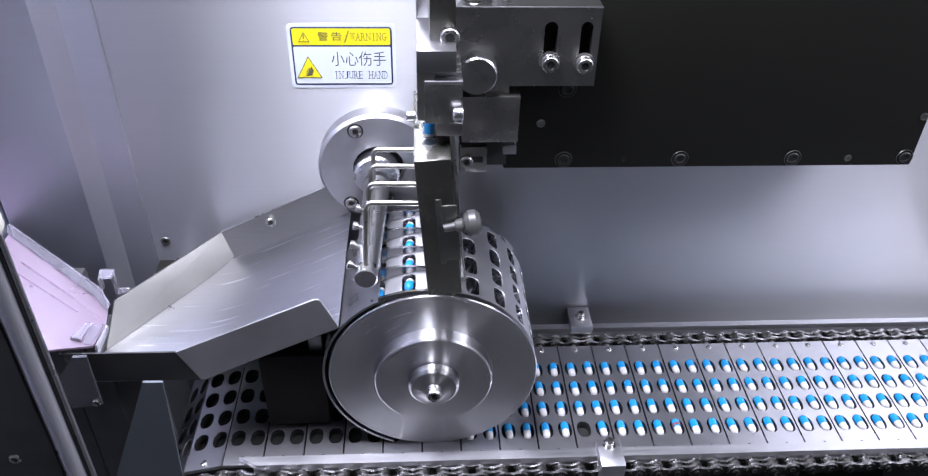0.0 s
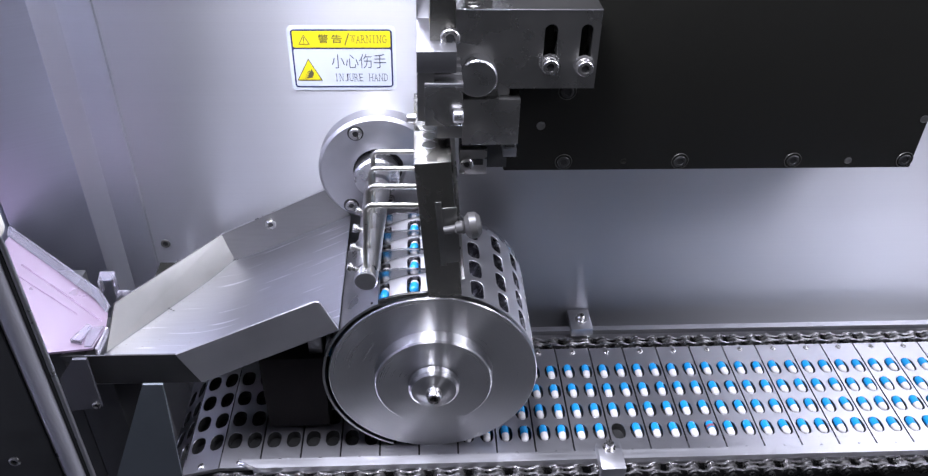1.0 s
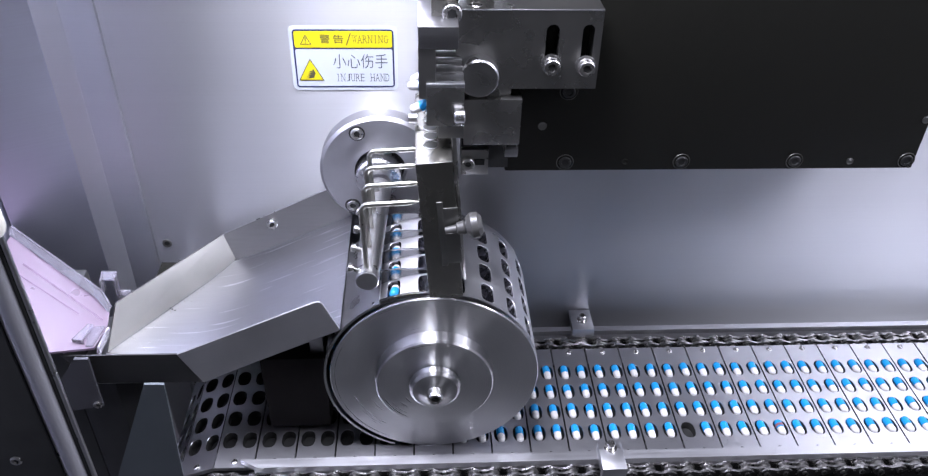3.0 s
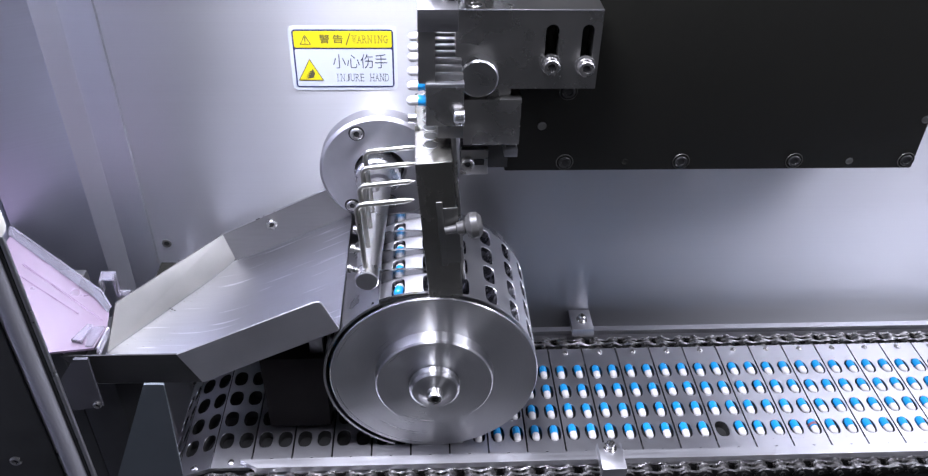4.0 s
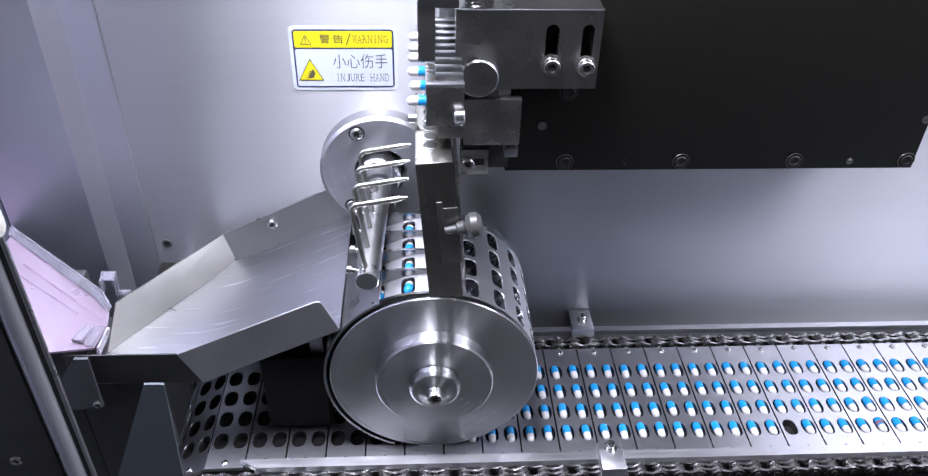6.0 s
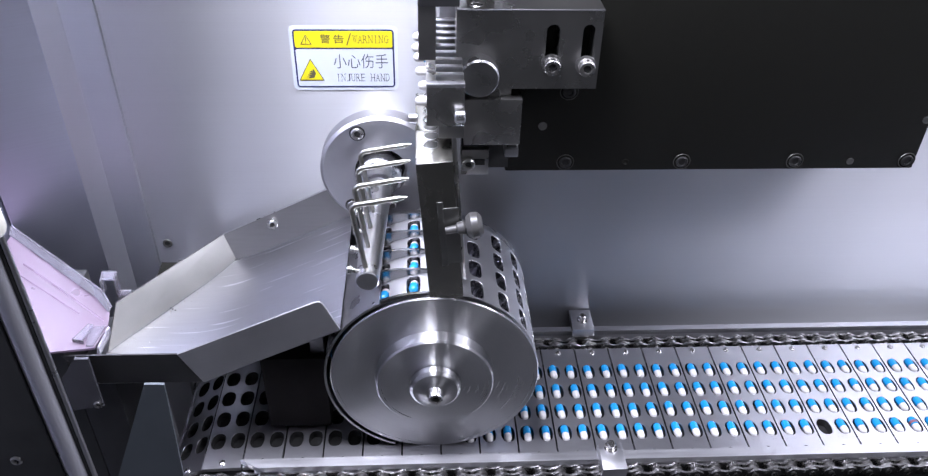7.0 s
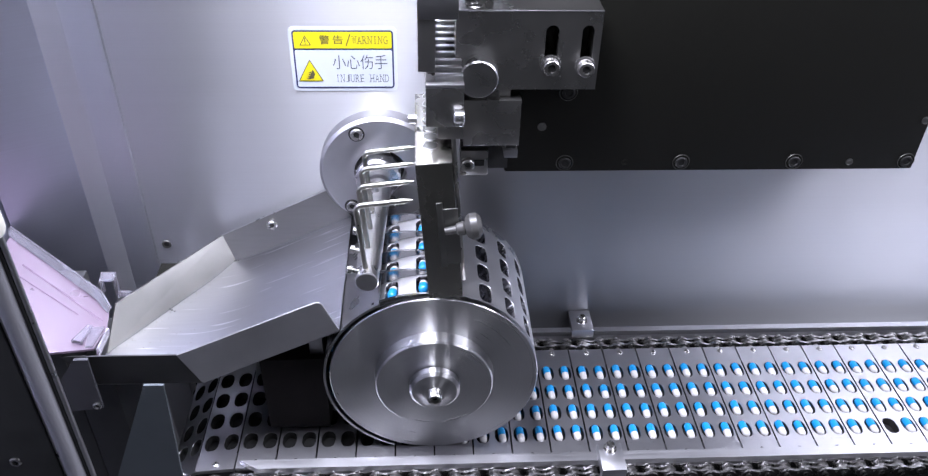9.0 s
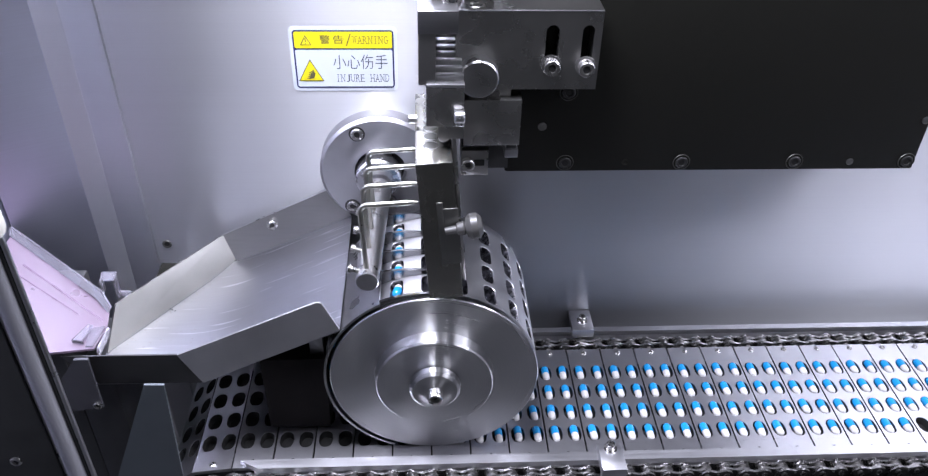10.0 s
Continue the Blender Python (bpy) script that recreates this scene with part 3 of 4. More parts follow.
    part("plate", box(B(), -101.4, -85.8, 60, 64, 175.6, 192, 0.3), block_steel, plate)
    part("slot", box(B(), -97, -88, 59.6, 60.1, 182.2, 186), dark_hole, plate)
    socket_screw("screw", (-97.5, 60, 184), (0, -1, 0), 3.8, 3.5, plate)
    part("spacer", box(B(), -101, -74, 64, 80, 178, 202), dark_frame, plate)


pin_steel = material("pin_steel", (0.42, 0.42, 0.42), 0.3, 1.0, (100, 100, 100), 0.08, 0.0, 0.06, 20.0)
bracket()


dark_screw = material("blackened_screw", (0.06, 0.06, 0.06), 0.35, 0.8, (200, 200, 200), 0.1, 0.0, 0.08, 40.0)


def drive_housing():
    ob = thing("drive_housing", "large matt black drive housing above the conveyor", "housing")
    y = 66.0
    part("cover", box(B(), -75.4, 171.6, y, WALL, 173.9, 460, 1.2), black_paint, ob)
    for x, z in ((-40.1, 180), (29.3, 179.9), (97.6, 179.8), (166.3, 179.7), (-42.1, 225.3)):
        bm = B()
        lathe(bm, [(0, 5.2), (0.3, 5.1), (0.3, 4.8), (0, 4.7)], (x, y, z), (0, -1, 0), 28)
        rim = part("counterbore", bm, cover_steel, ob)
        part("well", lathe(B(), [(0, 4.7), (0.15, 4.7)], (x, y, z), (0, -1, 0), 28), black_paint, rim)
        bm = B()
        lathe(bm, [(0, 3.6), (0.7, 3.6), (1.0, 3.2), (1.0, 2.2), (0.3, 2.0), (0.3, 0)], (x, y - 0.1, z), (0, -1, 0), 20)
        part("screw", bm, dark_screw, rim)
        bm = B()
        lathe(bm, [(0, 2.1), (0.1, 2.1)], (x, y - 0.5, z), (0, -1, 0), 6)
        part("socket", bm, dark_hole, rim)
    for x, z, r in ((-55.3, 204.0, 2.6), (131.4, 179.5, 2.2), (168.5, 207, 2.4), (-4.5, 180, 2.0)):
        bm = B()
        lathe(bm, [(0, r), (0.4, r), (0.5, r - 0.3), (0.2, r * 0.6), (0.2, 0)], (x, y, z), (0, -1, 0), 16)
        part("plug", bm, cover_steel if r > 2.1 else black_paint, ob)


    # added block, mostly out of sight, that keeps lamplight off the wall
    part("mount_block", box(B(), -101, -86, 64.1, 126, 197, 330, 0.5), black_paint, ob)


drive_housing()


smoked = material("matt_near_black", (0.02, 0.018, 0.018), 0.75, 0.0, (60, 60, 60), 0.3, 0.0, 0.15, 40.0, **{"Specular IOR Level": 0.06})


def brush_housing():
    ob = thing("brush_housing", "dark box under the chute beside the drum", "housing")
    # a near-black box in the dark area under the chute
    part("body", box(B(), -226, -186, 25, 92, 1.5, 64, 1.0), smoked, ob)
    # added black panel that darkens what the plates reflect
    part("rear_cover", box(B(), -312, -186, 112.5, WALL, -10.9, 60, 0.5), black_paint, ob)
    part("hanger", box(B(), -215, -196, 91.8, 112.6, 30, 60, 0.5), dark_frame, ob)


brush_housing()


# ---- chute, hopper and post ----
def chute():
    ob = thing("feed_chute", "folded stainless steel capsule chute leading to the drum", "chute")
    yf, yb = 8.5, 125.0
    a, b = (-172.4, 103.6), (-257, 64)     # upper and lower end of the sloping floor
    # floor: a straight slope, a soft bend, then a level funnel that narrows to the front
    line = [a] + [(a[0] + (b[0] - a[0]) * k, a[1] + (b[1] - a[1]) * k) for k in (0.4, 0.8)]
    line += [(b[0] + 16 - 6 * k, b[1] + 7.4 - 7.4 * (1 - (1 - k / 6) ** 2)) for k in range(1, 7)]
    line += [(-300, 64), (-321, 64)]
    bm = B()
    cross = []
    for x, z in line:
        back = yb if x >= b[0] else yb + (34 - yb) * (b[0] - x) / (b[0] + 321)
        cross.append([bm.verts.new((x, y, z + dz)) for y, dz in ((yf, 0), (back, 0), (back, -1.2), (yf, -1.2))])
    for p, q in zip(cross, cross[1:]):
        for k in range(4):
            f = bm.faces.new((p[k], p[(k + 1) % 4], q[(k + 1) % 4], q[k]))
            # the underside takes the steel darkened for shade
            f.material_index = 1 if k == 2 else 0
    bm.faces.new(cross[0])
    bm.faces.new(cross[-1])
    part("floor", bm, chute_steel, ob, "", shade_residue_steel)
    part("rear_side", panel(B(), [(a[0], yb, a[1]), (-188.2, yb, 124.6), (-263.4, yb, 88), (b[0], yb, b[1])], 1.2), upright_shade_steel, ob)
    part("edge", tube_path(B(), [(-188.0, yb - 0.6, 124.9), (-263.4, yb - 0.6, 88.2)], 0.45, 8), bright_steel, ob, "bright rod along the sheet edge")
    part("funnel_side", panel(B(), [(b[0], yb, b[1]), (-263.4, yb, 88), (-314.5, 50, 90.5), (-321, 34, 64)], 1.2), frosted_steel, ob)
    bm = B()
    panel(bm, [(-172.4, yf, 104.6), (-180.6, yf, 123.4), (-182.0, yf, 125.0), (-184.2, yf, 125.2), (-267.7, yf, 86.6), (-256.2, yf, 63.4)], 1.2)
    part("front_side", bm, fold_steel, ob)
    part("front_lip", panel(B(), [(-256.2, yf + 0.2, 63.4), (-267.7, yf + 0.2, 86.6), (-334, yf + 0.2, 86.8), (-317.4, yf + 0.2, 64)], 1.0), shade_residue_steel, ob, "front lip of the chute, darkened for shade")
    socket_screw("screw", (-228.2, 125, 97.3), (0.2, -1, 0.1), 3.6, 4, ob)
    part("stay", box(B(), -195, -186.5, 30, 36, 56, 80, 0.5), rail_steel, ob)
    part("bracket_arm", box(B(), -300, -290, 60, 125, 45, 62, 0.5), dark_frame, ob)
    part("wall_stay", box(B(), -300, -290, 125, WALL + 1, 30, 62, 0.5), dark_frame, ob)


# Rear side darker than the floor: its shade is put into the colour.
upright_shade_steel = material("shaded_sheet_steel", (0.30, 0.295, 0.29), 0.38, 1.0, (60, 60, 500), 0.06, 0.1, 0.06, 20.0)
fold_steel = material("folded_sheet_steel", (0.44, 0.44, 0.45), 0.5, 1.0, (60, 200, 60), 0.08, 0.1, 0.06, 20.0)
# Chute steel with shade put into its colour; also colours the residue crumbs.
shade_residue_steel = material("shade_residue_steel", (0.10, 0.10, 0.10), 0.45, 1.0, (60, 200, 60), 0.1, 0.1, 0.08, 20.0)
chute()


def hopper():
    ob = thing("acrylic_hopper", "pinkish translucent acrylic hopper spout beside the chute", "hopper")
    part("floor", panel(B(), [(-321, 10.5, 88.2), (-316, 12, 87.4), (-313.8, 30, 87.2), (-316, 42, 87.9), (-326, 53, 90.0), (-393.5, 102, 103.6), (-394, 20, 101.6), (-340, 5, 91)], 1.6), acrylic, ob)
    part("rear_side", panel(B(), [(-316, 42.2, 89.8), (-314.8, 44, 92), (-323, 55.6, 95), (-393, 105.6, 109.6), (-393.5, 102.3, 105.4), (-326, 53.3, 91.8)], 1.2), clear_acrylic, ob, "clear upright acrylic side")
    part("side_edge", tube_path(B(), [(-314.6, 44.4, 92.4), (-323, 56.0, 95.5), (-393, 106.0, 110.1)], 0.5, 8), clear_acrylic, ob)
    part("groove", tube_path(B(), [(-317.5, 34.9, 89.6), (-345, 54.5, 95.3), (-376.4, 75.9, 101.7)], 0.5, 8), rib_acrylic, ob, "dark bent fold line")
    part("groove", tube_path(B(), [(-332, 38.0, 92.6), (-376, 66, 101.5)], 0.35, 8), rib_acrylic, ob)
    part("end_lip", panel(B(), [(-313.6, 30, 88.8), (-314.4, 12, 88.8), (-315.4, 11.5, 82), (-314.6, 31, 83)], 1.4), clear_acrylic, ob, "clear polished acrylic edge")
    part("end_strip", panel(B(), [(-322.6, 27.2, 90.9), (-320.2, 11.6, 90.2), (-316.4, 12.4, 89.4), (-314.4, 29.6, 89.2)], 1.0), clear_acrylic, ob, "pale acrylic strip along the lip")
    front = part("tab", panel(B(), [(-328.3, 14.6, 92.2), (-322.4, 13.4, 92.2), (-319.8, 27, 92.2), (-323.0, 28, 92.2)], 1.4), clear_acrylic, ob, "clear acrylic tab")
    part("fold", panel(B(), [(-328.2, 14.4, 92.2), (-322.2, 13.2, 92.2), (-322.2, 13.2, 88), (-328.2, 14.4, 88)], 1.2), clear_acrylic, front)
    rear = part("tab", panel(B(), [(-325.5, 62, 99.5), (-325.5, 68, 101.5), (-316.5, 68, 101.5), (-316.5, 62, 99.5)], 1.4), clear_acrylic, ob, "clear acrylic tab")
    part("fold", box(B(), -318.0, -316.5, 63, 68, 84, 99.6, 0.3), clear_acrylic, rear)
    part("fold", box(B(), -325.5, -324.0, 60, 65, 90, 99.6, 0.3), clear_acrylic, rear)
    part("peg", rod(B(), (-316.4, 64, 87), (-309, 64, 87), 2.0, 14, 0.4), clear_acrylic, ob, "clear plastic peg")
    part("bracket", panel(B(), [(-317, 5.5, 88), (-325, 5.5, 88), (-340, 5.5, 66), (-340, 5.5, 45), (-317.5, 5.5, 48)], 2.0), smoke_acrylic, ob, "dark smoked acrylic bracket")
    socket_screw("screw", (-320, 5, 50.5), (0, -1, 0), 2.6, 3, ob)
    # added dark box that covers a bright gap below the hopper
    part("brace", box(B(), -344.8, -320, 30, 90, -160, 44, 1), dark_frame, ob)
    part("stand", box(B(), -380, -345, 30, 90, -160, 86, 1), dark_frame, ob)


rib_acrylic = material("pink_acrylic_edge", (0.17, 0.12, 0.17), 0.3, 0.0, (60, 60, 60), 0.05, 0.0, 0.08, 15.0)
clear_acrylic = material("clear_acrylic", (0.74, 0.71, 0.80), 0.1, 0.0, (60, 60, 60), 0.02, 0.0, 0.04, 15.0, **{"Transmission Weight": 0.9})
smoke_acrylic = material("smoked_acrylic", (0.05, 0.05, 0.057), 0.2, 0.0, (60, 60, 60), 0.06, 0.0, 0.08, 15.0)
hopper()


def post():
    ob = thing("door_post", "chrome edged upright post of the enclosure door", "post")
    part("edge", rod(B(), (-273.8, -100, -160), (-273.8, -100, 252), 1.1, 12), bright_steel, ob, "bright chrome edge")
    part("seal", box(B(), -276.4, -274.8, -101, -99, -160, 251, 0.3), dark_hole, ob, "black rubber seal")
    part("strip", rod(B(), (-280.5, -100, -160), (-280.5, -100, 251), 4.1, 28), satin, ob, "rounded satin aluminium strip")
    part("rear_edge", rod(B(), (-285.2, -100, -160), (-285.2, -100, 250), 0.9, 12), bright_steel, ob)
    part("panel", box(B(), -395, -286, -102, -99, -160, 245, 0.5), dark_frame, ob, "dark door panel")
    socket_screw("panel_screw", (-303.4, -102, 130.5), (0, -1, 0), 2.6, 1.0, ob)
    part("end_cap", box(B(), -296, -271.6, -104, -96, 251, 268, 2.5), cap_plastic, ob, "cream plastic end cap")


satin = material("satin_aluminium", (0.52, 0.52, 0.56), 0.42, 0.55, (200, 200, 15), 0.06, 0.05, 0.06, 12.0)
cap_plastic = material("cream_plastic", (0.72, 0.70, 0.62), 0.4, 0.0, (80, 80, 80), 0.03, 0.0, 0.05, 20.0)
post()


def leg():
    ob = thing("support_leg", "grey painted tapered support leg beside the conveyor", "leg")
    bm = B()
    panel(bm, [(-265.9, -24, 94.7), (-276.6, -24, 95.0), (-379.3, -24, -160), (-277.9, -24, -160)], -1.5)
    part("leg", bm, leg_grey, ob)


leg()


# ---- conveyor ----
PATH_END, WHEEL = -256.0, 42.0


def belt(s, y=0.0, lift=0.0):
    """The pose at path length s on the conveyor, which turns round a wheel at PATH_END."""
    if s >= PATH_END:
        return pose(s * MM, y * MM, lift * MM)
    a = (PATH_END - s) / WHEEL
    if a > math.pi:
        return pose((PATH_END + (a - math.pi) * WHEEL) * MM, y * MM, (-2 * WHEEL - lift) * MM, 0, -180, 0)
    r = WHEEL + lift
    return pose((PATH_END - r * math.sin(a)) * MM, y * MM, (-WHEEL + r * math.cos(a)) * MM, 0, -math.degrees(a), 0)


def chord(s, length=25.4):
    """The pose of a stiff plate whose two ends lie on the conveyor's path."""
    if s >= PATH_END:
        return belt(s)
    p, q = belt(s).translation, belt(s + length).translation
    return pose(p.x, p.y, p.z, 0, -math.degrees(math.atan2(q.z - p.z, q.x - p.x)), 0)


# Rollers and pins in a darker steel than the link plates.
roller_steel = material("dark_roller_steel", (0.28, 0.275, 0.27), 0.3, 1.0, (300, 300, 300), 0.15, 0.0, 0.1, 60.0)


def rounded_slot(a):
    """A rounded slot, wider than the capsule at its middle, with a slightly uneven edge."""
    return rounded(8.9, 13.0, 2.5, a) + 0.07 * math.cos(7 * a + 0.6)


def conveyor_plate():
    ob = thing("conveyor_plate", "steel conveyor plate with eight capsule slots and chain links", "plate", "conveyor plates")
    bm = B()
    g = 1.1
    w = (25.4 - g) / 2
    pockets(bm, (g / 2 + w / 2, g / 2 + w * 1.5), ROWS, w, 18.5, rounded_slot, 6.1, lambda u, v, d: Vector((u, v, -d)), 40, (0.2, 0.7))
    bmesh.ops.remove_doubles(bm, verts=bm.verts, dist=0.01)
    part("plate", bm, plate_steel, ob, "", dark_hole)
    # walls closing the underside, in near-black that stands for its shade
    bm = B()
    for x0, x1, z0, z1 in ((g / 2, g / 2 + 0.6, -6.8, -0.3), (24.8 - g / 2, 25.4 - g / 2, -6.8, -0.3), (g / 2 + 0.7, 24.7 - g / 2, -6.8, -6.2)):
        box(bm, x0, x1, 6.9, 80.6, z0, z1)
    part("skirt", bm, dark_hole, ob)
    for y0, y1 in ((-6.0, 6.74), (80.76, 95.0)):
        part("end_strip", box(B(), g / 2, 25.4 - g / 2, y0, y1, -3, 0), plate_steel, ob)
    for y in (91.0, -2.0):
        bm = B()
        lathe(bm, [(0, 2.1), (0.9, 2.0), (1.3, 1.3), (1.3, 0)], (12.7, y, 0), (0, 0, 1), 12)
        part("rivet", bm, chain_steel, ob)
    for yc, zc in ((-12.4, -6.6), (101.5, -2.8)):
        for k in range(2):
            off, h = ((2.75, 5.6), (0.95, 5.6))[k]
            x = 12.7 * k
            bm = B()
            for side in (-1, 1):
                pts = []
                for a in range(0, 360, 12):
                    c = math.cos(radians(a))
                    waist = 0.52 + 0.48 * min(1, abs(c) * 1.7)
                    pts.append((x + 6.35 + 11.2 * c, zc + h * waist * math.sin(radians(a))))
                top = [bm.verts.new((px_, yc + side * off, pz)) for px_, pz in pts]
                low = [bm.verts.new((px_, yc + side * (off + 1.7), pz)) for px_, pz in pts]
                bm.faces.new(top)
                bm.faces.new(list(reversed(low)))
                for i in range(len(top)):
                    j = (i + 1) % len(top)
                    bm.faces.new((top[i], low[i], low[j], top[j]))
            link = part("chain_link", bm, chain_steel, ob, "oily steel roller chain link")
            roller = rod(B(), (x, yc - 1.7, zc), (x, yc + 1.7, zc), 4.1, 16)
            rod(roller, (x, yc - 5.0, zc), (x, yc + 5.0, zc), 2.0, 12, 0.4)
            part("roller", roller, roller_steel, link)
    return ob


first_plate = conveyor_plate()
# plate n starts at s = 25.4 n at 7.5 s
plates = []
for n in range(-21, 12):
    s0 = 25.4 * n - 7.5 * SPEED + 25.4 * 7 - 0.3
    ob = copy_thing(first_plate, chord(s0))
    plates.append((ob, s0))
for o in list(first_plate.children_recursive) + [first_plate]:
    bpy.data.objects.remove(o)


def rail(name, y0, y1, z0, z1, x0, label):
    ob = thing(name, label, "rail")
    bm = B()
    panel(bm, [(x0, y1, z0), (x0 + 12, y0, z0), (700, y0, z0), (700, y1, z0)], z1 - z0)
    part("bar", bm, rail_steel, ob)
    return ob


near_rail = rail("guide_rail", -10.7, -3.8, 0.8, 5.0, -241, "long steel guide rail along the conveyor edge")
part("web", box(B(), -232, 700, -8.6, -6.4, -9, 0.8, 0.2), shell_steel, near_rail)
far_rail = rail("guide_rail", 109.2, 114, 0.8, 5.0, -230, "long steel guide rail along the rear conveyor edge")
part("web", box(B(), -215, 700, 109.3, 111.4, -11, 0.8, 0.05), shell_steel, far_rail)


def clip(x0, x1, profile, sx, sy, top):
    """A rail clip whose cross-section is given as y, z corners."""
    ob = thing("rail_clip", "machined steel clip with a cap screw on the rail", "clip", "rail clips")
    bm = B()
    a = [bm.verts.new((x0, y, z)) for y, z in profile]
    b = [bm.verts.new((x1, y, z)) for y, z in profile]
    bm.faces.new(a)
    bm.faces.new(list(reversed(b)))
    for i in range(len(a)):
        j = (i + 1) % len(a)
        bm.faces.new((a[i], b[i], b[j], a[j]))
    bmesh.ops.bevel(bm, geom=list(bm.edges), offset=0.35, segments=2, profile=0.5, affect="EDGES")
    part("block", bm, rail_steel, ob)
    bm = B()
    lathe(bm, [(0, 4.2), (0.8, 4.2), (0.8, 0)], (sx, sy, top), (0, 0, 1), 20)
    washer = part("washer", bm, screw_steel, ob)
    socket_screw("screw", (sx, sy, top + 0.7), (0, 0, 1), 2.9, 4.2, washer)


NEAR_CLIP = ((-2.8, 5.1), (-2.8, 12), (-24, 12), (-24, -6), (-20, -6), (-20, 5.1))
FAR_CLIP = ((129, 5.1), (129, 9), (106.4, 9), (105.4, 2.6), (107.4, 2.6), (108.6, 5.1))
clip(-13.4, 2.0, NEAR_CLIP, -5.9, -7.6, 12)
clip(-11.8, 4.6, FAR_CLIP, -3.2, 117, 9)
clip(330, 346, NEAR_CLIP, 338, -7.6, 12)
clip(330, 345, FAR_CLIP, 338, 117, 9)


def bed():
    ob = thing("conveyor_bed", "dark steel conveyor bed between the chains", "conveyor frame")
    part("bed", box(B(), -250, 800, 6, 88, -30, -8, 1), dark_frame, ob)
    part("rear_ledge", box(B(), -250, 800, 112, WALL, -22, -11, 0.5), dark_frame, ob)
    part("front_beam", box(B(), -252, 800, -34, -28, -60, -14, 0.5), dark_frame, ob)
    for x in (-180, 200, 560):
        part("foot", box(B(), x, x + 40, 6, 88, -160, -30, 1), dark_frame, ob)
    wheel = thing("sprocket_drum", "dark steel return wheel under the conveyor end", "wheel")
    bm = B()
    lathe(bm, [(0, WHEEL - 9), (90, WHEEL - 9)], (PATH_END, 2, -WHEEL), (0, 1, 0), 40)
    part("wheel", bm, dark_frame, wheel)
    bm = B()
    rod(bm, (PATH_END, -12, -WHEEL), (PATH_END, 110, -WHEEL), 9, 24)
    part("axle", bm, screw_steel, wheel)


bed()


# ---- capsules ----
def capsule():
    """Lies along y round its own middle, the blue cap towards +y."""
    ob = thing("capsule", "blue and white gelatine capsule lying in a conveyor slot", "capsule", "capsules")
    r, e = 2.5, 6.5
    bm = B()
    lathe(bm, [(-e, 0)] + [(-e + r - r * math.cos(radians(a)), r * math.sin(radians(a))) for a in (15, 32, 50, 68, 90)] + [(0.6, r)], (0, 0, 0), (0, 1, 0), 18)
    part("body", bm, white_gel, ob, "white capsule body")
    rc = r + 0.25
    bm = B()
    lathe(bm, [(-0.8, r - 0.1), (-0.8, rc)] + [(e - rc + rc * math.sin(radians(a)), rc * math.cos(radians(a))) for a in (0, 22, 40, 58, 75)] + [(e, 0)], (0, 0, 0), (0, 1, 0), 18)
    part("cap", bm, blue_gel, ob, "glossy blue capsule cap")
    return ob


first = capsule()
EMPTY = 12               # the column whose front slot is empty
riders = []
dice = random.Random(5)
col0 = 6.4 - 7.5 * SPEED   # a column's place at 0 s (columns repeat every COLUMN)
# how far a capsule must turn on to sit in the middle of its drum pocket
SEAT = (PHASE - 180 + TURN * (DRUM[0] - col0) / SPEED + 180 / COLUMNS) % (360 / COLUMNS) - 180 / COLUMNS
# pockets pass the drum's foot; column c leaves it at the time below
lowest = math.ceil((DRUM[0] - col0 - SPEED * 10) / COLUMN) - 11
for c in range(lowest, int((300 - col0) / COLUMN) + 1):
    x0 = col0 + c * COLUMN
    leave = (DRUM[0] - x0) / SPEED
    for row, y in enumerate(ROWS):
        jitter = (dice.uniform(-0.35, 0.35), dice.uniform(-0.5, 0.5), dice.uniform(-2.5, 2.5), dice.uniform(-50, 50))
        if (c, row) == (EMPTY, 0):
            continue
        riders.append((copy_thing(first, pose(0, y * MM, 0)), x0, leave, y, DRUM_ROWS[row], jitter))


rust_mark = material("brown_red_smear", (0.16, 0.06, 0.075), 0.5, 0.0, (400, 400, 400), 0.3, 0.0, 0.1, 60.0)
heads = [(copy_thing(first, pose(0, 0, 0)), y, late) for y, late in
         ((25.2, 0.0), (42.4, 0.03), (59.5, 0.0), (77.5, -0.02), (90.6, -0.04), (106.5, -0.03))]
for ob, y, late in heads:
    tagged(ob, "blue and white gelatine capsule sliding out of the feed head")
late_one = copy_thing(first, pose(0, 0, 0))
tagged(late_one, "blue and white gelatine capsule dropping upright into a tube mouth")
for ob, x0, leave, y, yd, jitter in riders:
    if abs(x0 - (col0 + (EMPTY + 5) * COLUMN)) < 0.01 and y == ROWS[0]:
        bm = B()
        lathe(bm, [(0.2, 2.8), (0.2, 2.9), (2.2, 2.9), (2.2, 2.8)], (0, 0, 0), (0, 1, 0), 18)
        part("smear", bm, rust_mark, ob, "brownish red smear on the cap")
for o in list(first.children) + [first]:
    bpy.data.objects.remove(o)


def chute_dust():
    """White powder crumbs and chips lying on the chute floor."""
    bm = B()
    for k in range(90):
        w = dice.random()
        if k < 60:
            x, y = -318 + 62 * w + dice.gauss(0, 2), 36 + 86 * w + dice.gauss(0, 2.0) - 4
            x, y = max(x, -319), min(y, 30 + 90 * (x + 321) / 64)
        else:
            x, y = dice.uniform(-300, -262), dice.uniform(12, 60)
        r = dice.uniform(0.12, 0.4)
        box(bm, x - r, x + r, y - r, y + r * 0.6, 64.0, 64 + r)
    tagged(part("capsule_dust", bm, white_gel), "white powder crumbs scattered on the steel chute", "dust", "", "stuff")


chute_dust()


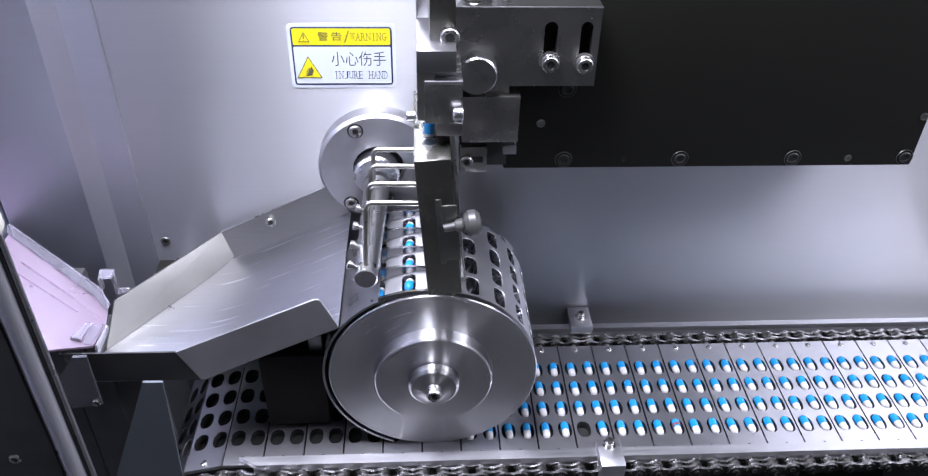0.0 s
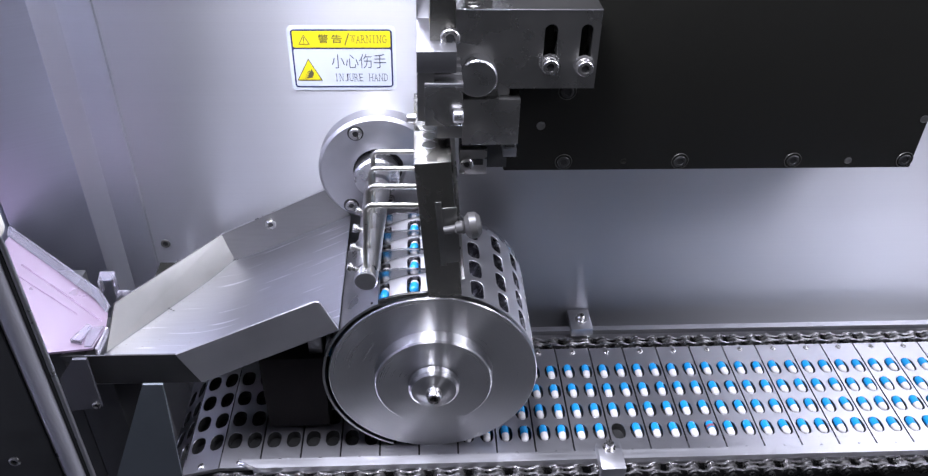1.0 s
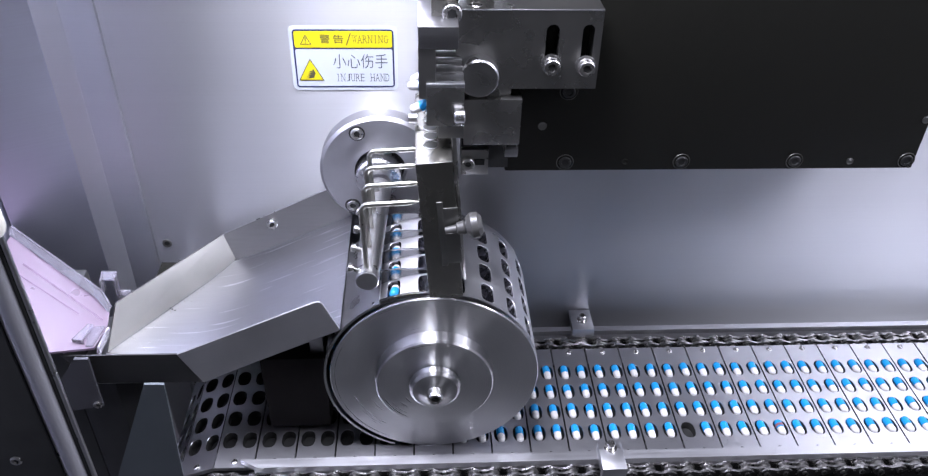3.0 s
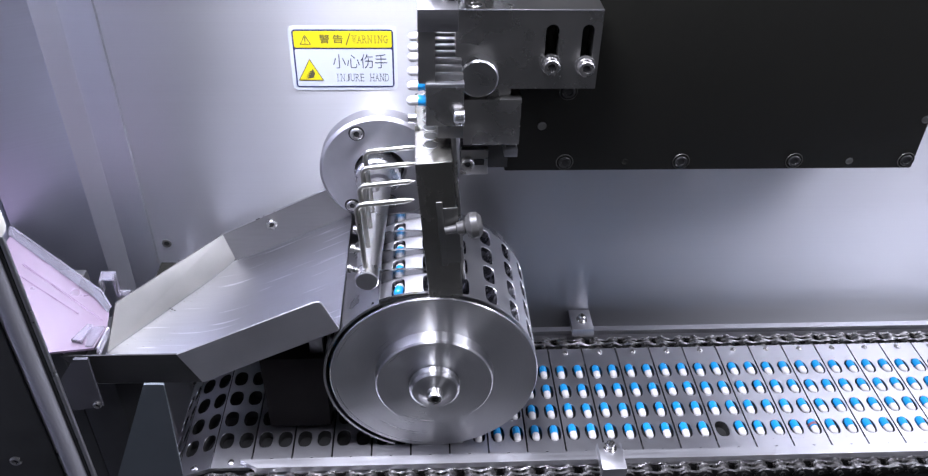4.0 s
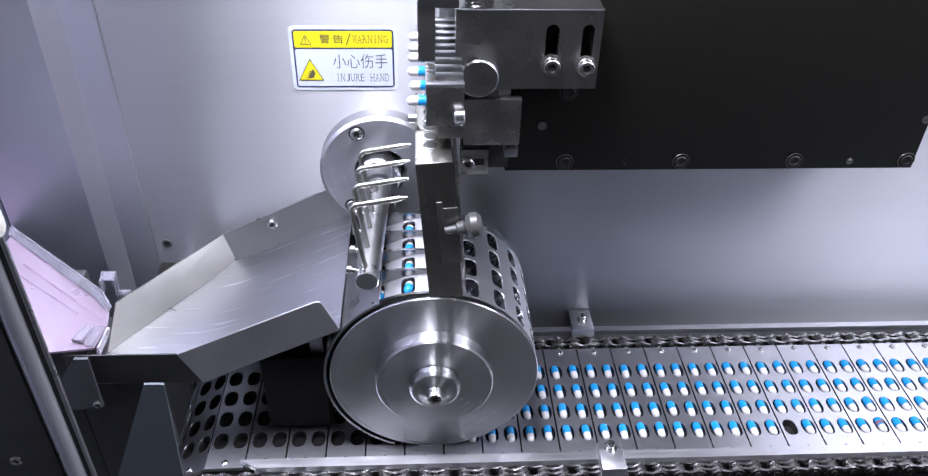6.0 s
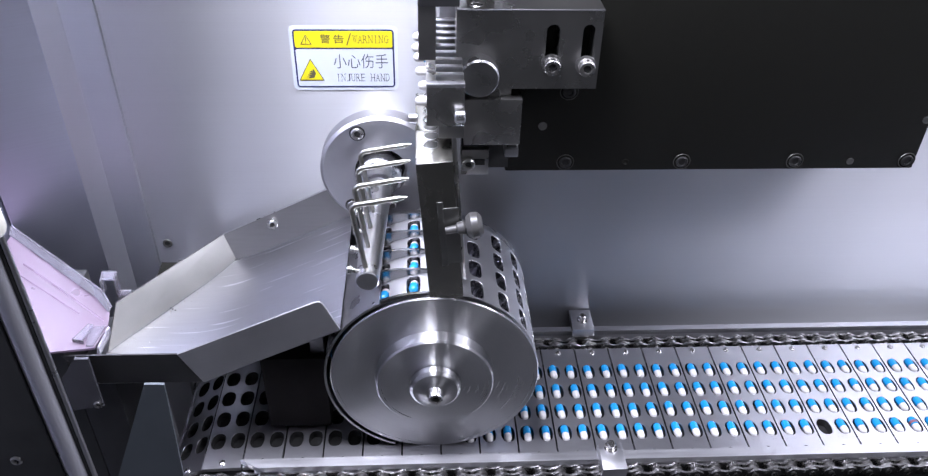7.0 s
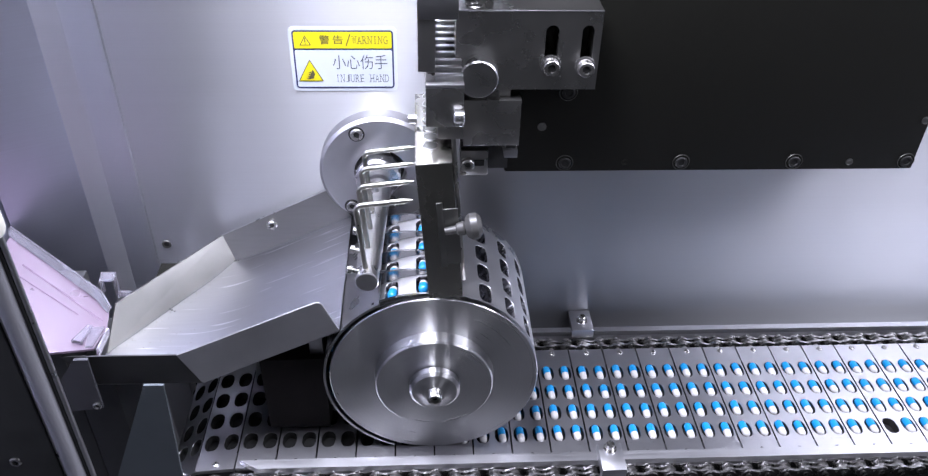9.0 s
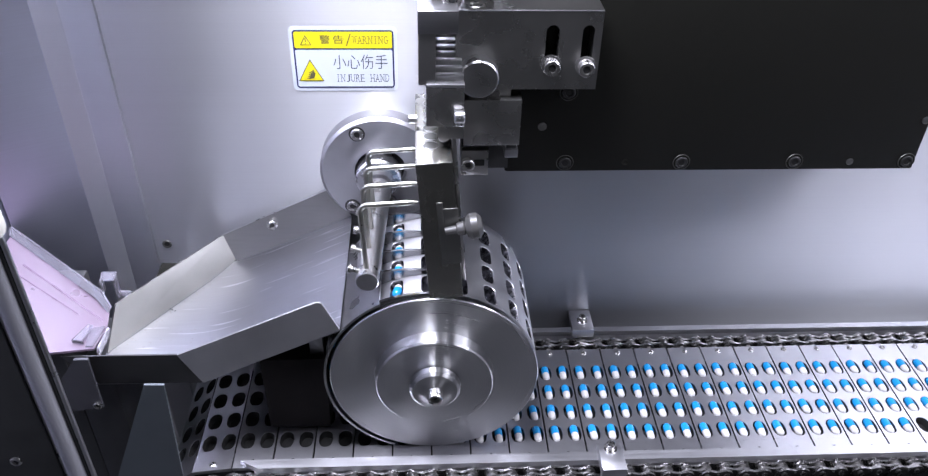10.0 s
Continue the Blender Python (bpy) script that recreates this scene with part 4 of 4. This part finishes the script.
def residue():
    """Dark residue crumbs caught along the fold of the chute."""
    bm = B()
    for x, y, z, n in ((-254.5, 123.4, 66.2, 9), (-292.5, 74.0, 64.4, 8), (-300, 62, 64.4, 3)):
        for k in range(n):
            r = dice.uniform(0.35, 0.9)
            cx, cy, cz = x + dice.gauss(0, 2.2), y - abs(dice.gauss(0, 0.8)), z
            lathe(bm, [(0, r * 0.7), (r * 0.5, r), (r, r * 0.5), (r, 0)], (cx, cy, cz), (dice.uniform(-0.3, 0.3), dice.uniform(-0.3, 0.3), 1), 7)
    tagged(part("residue_crumbs", bm, shade_residue_steel), "dark residue crumbs caught in the chute fold", "residue", "", "stuff")


residue()


# ---- everything that moves ----
def stroke(t):
    """0 at the pusher's lowest, 1 at its highest."""
    return 0.5 - 0.5 * math.cos(2 * math.pi * (t - LOW) / STROKE)


def lift(t):
    """The pusher's height, 0 to 1: it rises quicker than it comes down."""
    u = ((t - LOW) / STROKE) % 1.0
    if u < 0.5:
        u += 0.055 * math.sin(2 * math.pi * u)
    return 0.5 - 0.5 * math.cos(2 * math.pi * u)


def rider_pose(t, x0, leave, y, yd, jitter):
    """Where a capsule is: standing in a drum pocket, then lying in a conveyor slot."""
    jx, jy, tilt, roll = jitter
    if t >= leave:
        return pose((x0 + SPEED * t + jx) * MM, (y + jy) * MM, -0.5 * MM, 0, roll, tilt + 2)
    a = 180 - TURN * (leave - t)
    k = min(1.0, max(0.0, (a - 130) / 50))
    if a > 0:
        a += SEAT * (1 - k)
        r = DRUM[2] - 1.8 - 0.2 * k
        return pose((DRUM[0] - r * math.sin(radians(a))) * MM, (yd + (y - yd) * k) * MM, (DRUM[1] + r * math.cos(radians(a))) * MM, 0, -a, 0) @ pose(0, 0, 0, 0, 0, 180 * (1 - k)) @ pose(0, 0, 0, 18 * (1 - k), 0, 0)
    up = min(60.0, -a * 3)
    return pose((DRUM[0] + up * 0.06) * MM, yd * MM, (DRUM[1] + DRUM[2] - 1.8 + up) * MM, 0, 0, 180) @ pose(0, 0, 0, 18)


def head_pose(t, y, late):
    """A capsule slides out of the feed head, is pushed down upright into the tube block, and the round begins again inside."""
    u = ((t - LOW - late) / STROKE) % 1.0
    if u < 0.06:
        x, z, v = -119, 204 - 130 * u, 1.0
    elif u < 0.17:
        k = (u - 0.06) / 0.11
        x, z, v = -119 + 10 * k, 196.2, 1.0
    elif u < 0.28:
        k = (u - 0.17) / 0.11
        x, z, v = -109 - k, 196.2 + 44.3 * k, 1.0 - k
    elif u < 0.77:
        k = min(1.0, (u - 0.28) / 0.26)
        x, z, v = -110 - 14.5 * k, 240.5, 0.0
    else:
        k = min(1.0, (u - 0.77) / 0.075)
        x, z, v = -124.5 + 5.5 * k, 240.5 - 36.5 * k ** 1.5, min(1.0, 1.6 * k)
    return pose(x * MM, y * MM, z * MM) @ pose(0, 0, 0, 0, -90 * v, 0) @ pose(0, 0, 0, 0, 0, -90)


def motions():
    steps = [k * 0.1 for k in range(101)]
    walk(drum, [(t, pose(DRUM[0] * MM, 0, DRUM[1] * MM, 0, -(PHASE + TURN * t), 0)) for t in range(0, 11, 1)])
    walk(press, [(t, pose(-0.115, 0.020, (256.4 + 34 * lift(t)) * MM)) for t in steps])
    walk(comb, [(t, pose(SHAFT[0] * MM, SHAFT[1] * MM, SHAFT[2] * MM, 0, 0, -1.7) @ pose(0, 0, 0, 0, -11 * stroke(t), 0)) for t in steps])
    for ob, y, late in heads:
        walk(ob, [(k * 0.05, head_pose(k * 0.05, y, late)) for k in range(201)])
    walk(late_one, [(t, pose(-0.1190, 0.0345, z * MM, 90)) for t, z in ((0, 217), (0.05, 214), (0.1, 206), (0.15, 196), (0.3, 190), (10, 190))])
    for ob, s0 in plates:
        if s0 >= PATH_END:
            walk(ob, [(0, belt(s0)), (10, belt(s0 + SPEED * 10))])
        else:
            walk(ob, [(t * 0.2, chord(s0 + SPEED * t * 0.2)) for t in range(51)])
    for ob, x0, leave, y, yd, jitter in riders:
        times = [0, 10] if leave <= 0 else [k * 0.25 for k in range(41)]
        walk(ob, [(t, rider_pose(t, x0, leave, y, yd, jitter)) for t in times])


motions()
